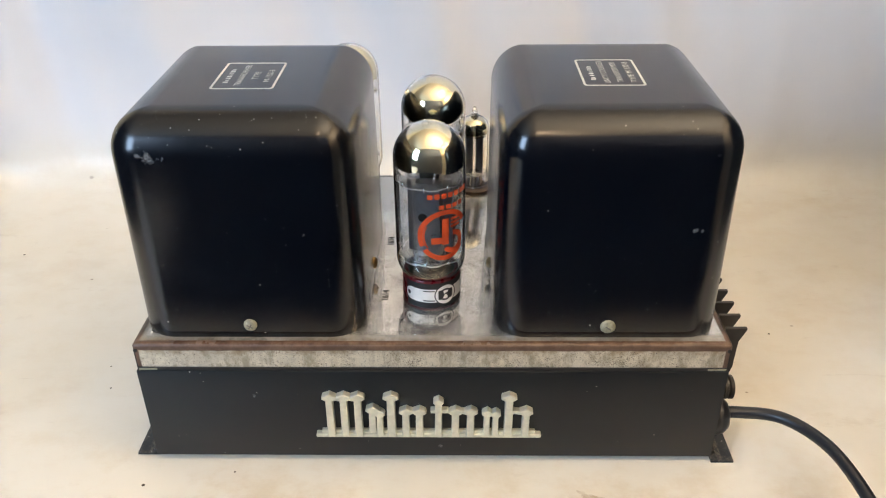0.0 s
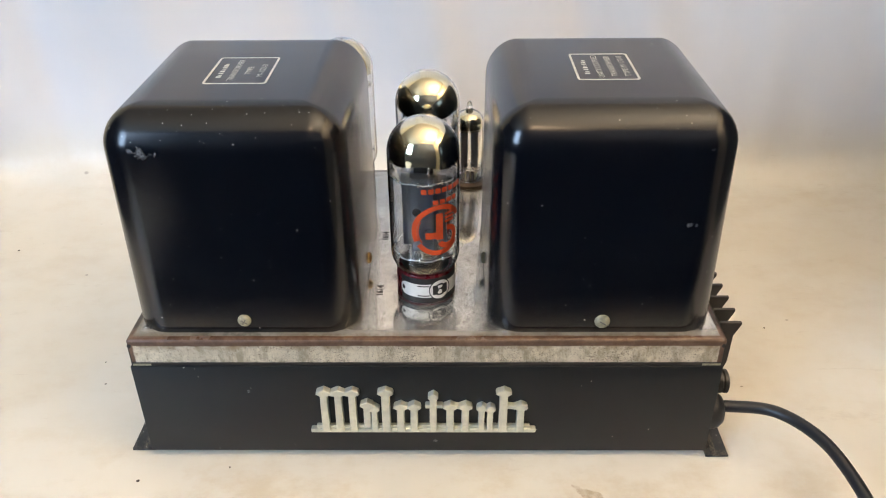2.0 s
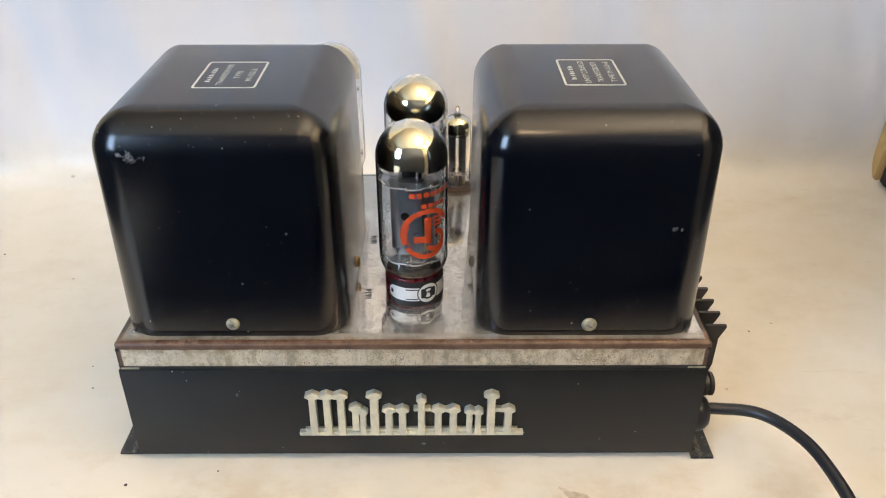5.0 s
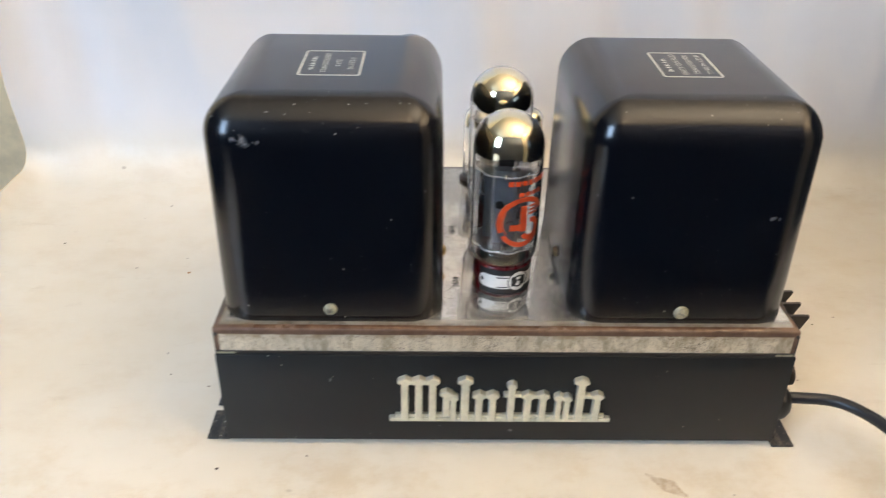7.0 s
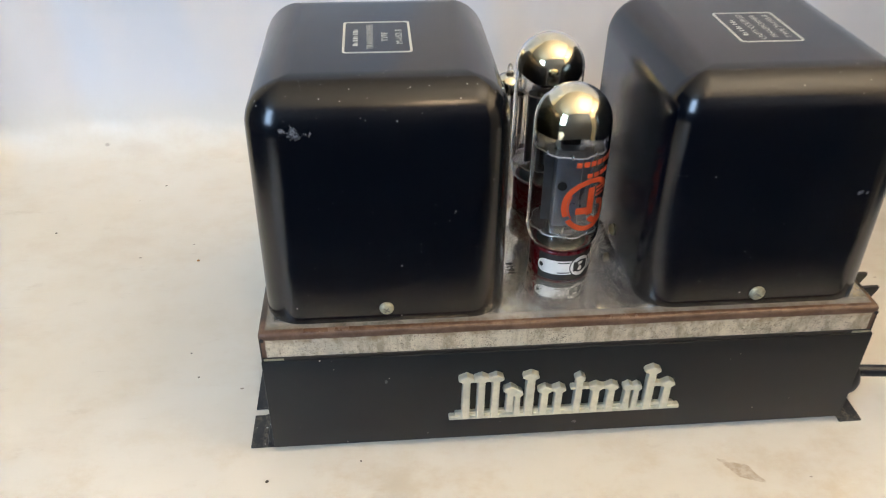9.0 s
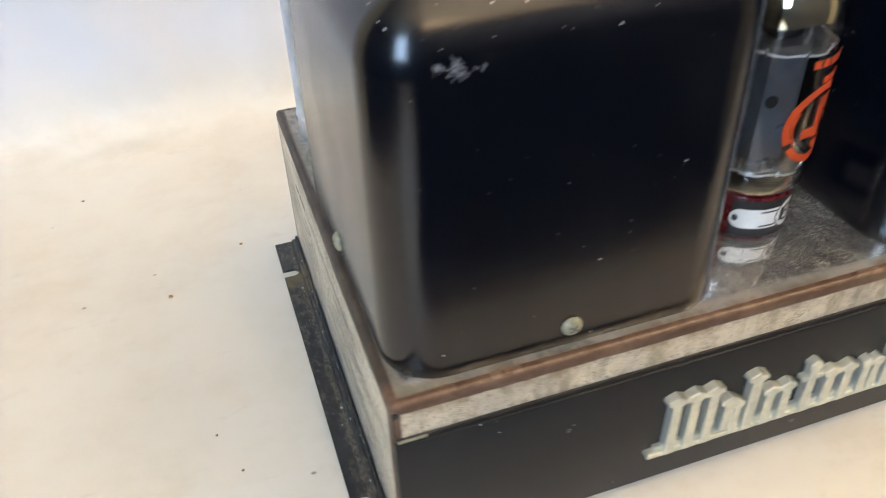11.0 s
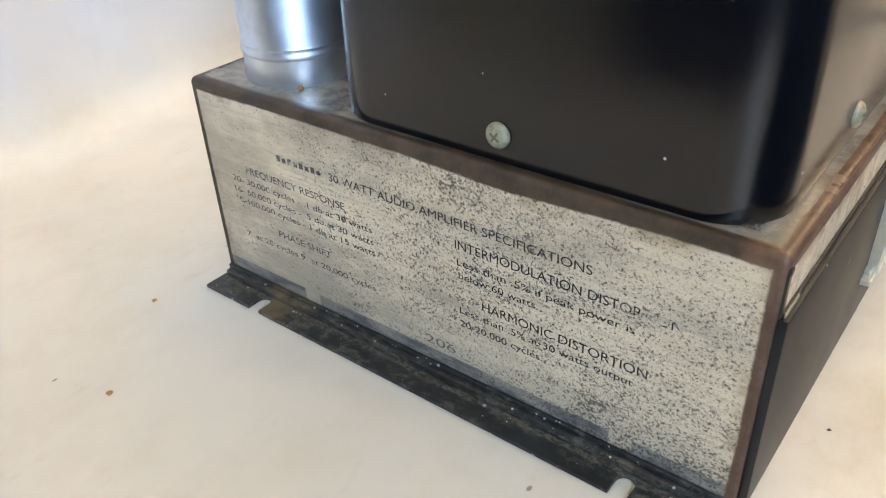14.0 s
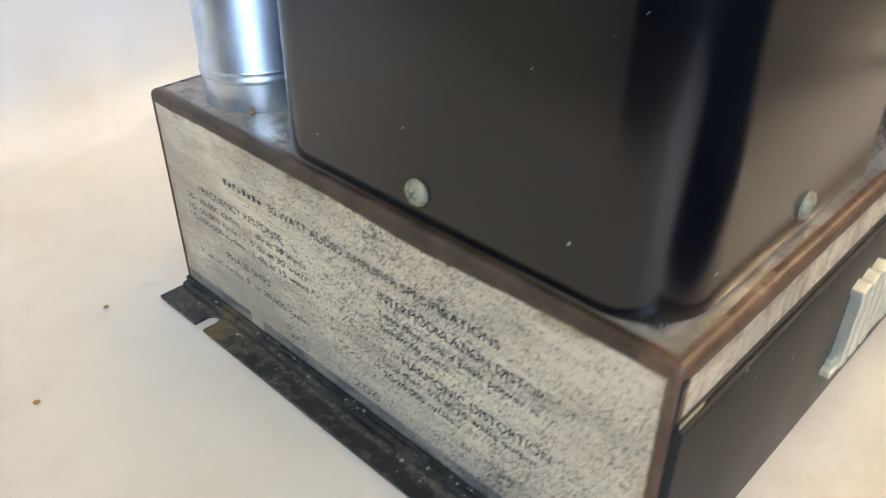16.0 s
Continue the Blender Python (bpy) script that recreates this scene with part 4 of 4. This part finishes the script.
power_tube((0.0005, 0.0490), "large glass power tube with red print and maroon base", MAROON, True, -8)
power_tube((0.0012, 0.1170), "large glass power tube with silvery dome and maroon base", MAROON, False, 20, 0.0025)
power_tube((-0.0585, 0.1800), "large glass rectifier tube with silvery dome behind the cover", BAKELITE, False, 40, 0.004)


def small_tube(at):
    ob = thing("small_tube", "small glass preamplifier tube with silvery top in a brown socket", "vacuum tube", "small tubes", (at[0], at[1], H))
    R, top = 0.0105, 0.0580
    part("socket", turned([(0.0128, 0.0002), (0.0128, 0.0022), (0.0110, 0.0036), (0.0080, 0.0038)], (0, 0, 0), 32), plain("brown_socket", (0.07, 0.04, 0.02), 0.4), ob)
    dome = [(0.0028 + (R - 0.0028) * math.cos(radians(a)), top - 0.0070 + 0.0070 * math.sin(radians(a))) for a in range(0, 91, 10)]
    tip = [(0.0026, top + 0.0008), (0.0021, top + 0.0034), (0.0016, top + 0.0060), (0.0008, top + 0.0074), (0.0002, top + 0.0076)]
    part("glass_envelope", turned([(0.0090, 0.0038), (0.0100, 0.0046), (R, 0.0070)] + dome + tip + [(0.0002, top + 0.0060), (0.0012, top + 0.001), (0.0018, top - 0.0008)]
                                  + [(0.0022 + (R - 0.0030) * math.cos(radians(a)), top - 0.0078 + 0.0070 * math.sin(radians(a))) for a in range(90, -1, -10)] + [(R - 0.0008, 0.0070), (0.0090, 0.0050)], (0, 0, 0), 40, cap=False), GLASS, ob)
    part("getter_flash", turned([(R - 0.0010, top - 0.0120), (R - 0.0010, top - 0.0080)] + [(0.0020 + (R - 0.0030) * math.cos(radians(a)), top - 0.0080 + 0.0070 * math.sin(radians(a))) for a in range(10, 91, 10)], (0, 0, 0), 40, cap=False), MIRROR, ob)
    part("tip_cap", turned([(0.0020, top - 0.0002), (0.0021, top + 0.0022), (0.0015, top + 0.003)], (0, 0, 0), 14), BRIGHT, ob)
    for z in (0.0130, 0.0440):
        part("mica_spacer", mica(z, R - 0.0012), MICA, ob)
    for x in (-0.0038, 0.0038):
        part("anode", box(x - 0.0027, x + 0.0027, -0.0040, 0.0040, 0.0138, 0.0438, 0.0012), ANODE, ob)
    for k in range(9):
        a = radians(40 * k)
        part("pin", turned([(0.0005, 0.0040), (0.0005, 0.0130)], (0.0058 * math.cos(a), 0.0058 * math.sin(a), 0), 6), ZINC, ob)
    return ob


small_tube((0.0290, 0.1940))
small_tube((-0.0090, 0.1940))


# ---------------------------------------------------------------- things beside the set
cab = thing("black_cabinet", "black vinyl-covered cabinet with a pale wooden back board", "cabinet")
def slab_yz(pts, x0, x1, lean, bevel):
    bm = bmesh.new()
    skin(bm, [[(x + lean * z, y, z) for y, z in pts] for x in (x0, x1)], True, True, True)
    bmesh.ops.bevel(bm, geom=bm.edges[:], offset=bevel, segments=2, affect="EDGES")
    return bm


part("body", slab_yz([(-0.10, 0.0012), (0.374, 0.0012), (0.346, 0.46), (-0.10, 0.46)], 0.459, 0.76, 0.06, 0.004), BOXBLACK, cab)
part("back_board", slab_yz([(0.375, 0.0012), (0.390, 0.0012), (0.390, 0.46), (0.347, 0.46)], 0.455, 0.76, 0.06, 0.001), PINE, cab, "pale wooden back board")


def crumb(at, r, material, label):
    bm = bmesh.new()
    bmesh.ops.create_icosphere(bm, subdivisions=2, radius=r)
    for v in bm.verts:
        v.co *= 0.75 + 0.5 * noise.noise(v.co * 900 + Vector((at[0], at[1], 0.3)) * 50)
        v.co.z *= 0.5
    bmesh.ops.translate(bm, verts=bm.verts, vec=(at[0], at[1], r * 0.30))
    tagged(part("crumb", bm, material), label, "crumb", "crumbs on the sheet")


crumb((-0.2430, 0.1922), 0.0016, CRUMB, "tiny brown crumb lying on the sheet")
crumb((-0.2000, 0.2265), 0.0013, CRUMB, "tiny brown crumb lying on the sheet")
for x, y, r in ((-0.2900, 0.3100, 0.0011), (-0.3630, 0.2390, 0.0010), (-0.1700, -0.0250, 0.0014), (-0.1180, -0.0140, 0.0008), (-0.2300, 0.0855, 0.0007), (-0.2215, 0.0620, 0.0009), (0.2480, 0.1250, 0.0010), (0.0780, -0.0670, 0.0009)):
    crumb((x, y), r, GRIT, "tiny dark speck of grit lying on the sheet")

# added fill lamp, out of view: an open glass bowl that throws its light upwards
lamp = thing("ceiling_fill_bowl", "unseen glowing bowl lamp hung from the ceiling, added as warm fill", "lamp", at=LAMP)
glow = Net("lamp_glow")
glow.done(Base_Color=c(0.9, 0.8, 0.6), Emission_Color=c(1.0, 0.72, 0.45), Emission_Strength=5.0)
arc = [(0.075 * math.sin(radians(a)), -0.075 * math.cos(radians(a))) for a in range(4, 91, 8)]
part("bowl", turned(arc + [(r * 0.94, h * 0.94) for r, h in arc[::-1]], (0, 0, 0), 32, cap=True), glow.mat, lamp)
for k in range(3):
    a = radians(120 * k + 30)
    part("hanger", swept([(0.072 * math.cos(a), 0.072 * math.sin(a), 0.0), (0.030 * math.cos(a), 0.030 * math.sin(a), 0.16), (0.003, 0.0, 0.24)], 0.0015, 6, 4), ZINC, lamp)
part("cord", turned([(0.004, 0.235), (0.004, RZ1 - LAMP[2])], (0, 0, 0), 8), RUBBER, lamp)
part("ceiling_rose", turned([(0.05, RZ1 - LAMP[2] - 0.001), (0.045, RZ1 - LAMP[2] - 0.025), (0.006, RZ1 - LAMP[2] - 0.03)], (0, 0, 0), 24), ZINC, lamp)

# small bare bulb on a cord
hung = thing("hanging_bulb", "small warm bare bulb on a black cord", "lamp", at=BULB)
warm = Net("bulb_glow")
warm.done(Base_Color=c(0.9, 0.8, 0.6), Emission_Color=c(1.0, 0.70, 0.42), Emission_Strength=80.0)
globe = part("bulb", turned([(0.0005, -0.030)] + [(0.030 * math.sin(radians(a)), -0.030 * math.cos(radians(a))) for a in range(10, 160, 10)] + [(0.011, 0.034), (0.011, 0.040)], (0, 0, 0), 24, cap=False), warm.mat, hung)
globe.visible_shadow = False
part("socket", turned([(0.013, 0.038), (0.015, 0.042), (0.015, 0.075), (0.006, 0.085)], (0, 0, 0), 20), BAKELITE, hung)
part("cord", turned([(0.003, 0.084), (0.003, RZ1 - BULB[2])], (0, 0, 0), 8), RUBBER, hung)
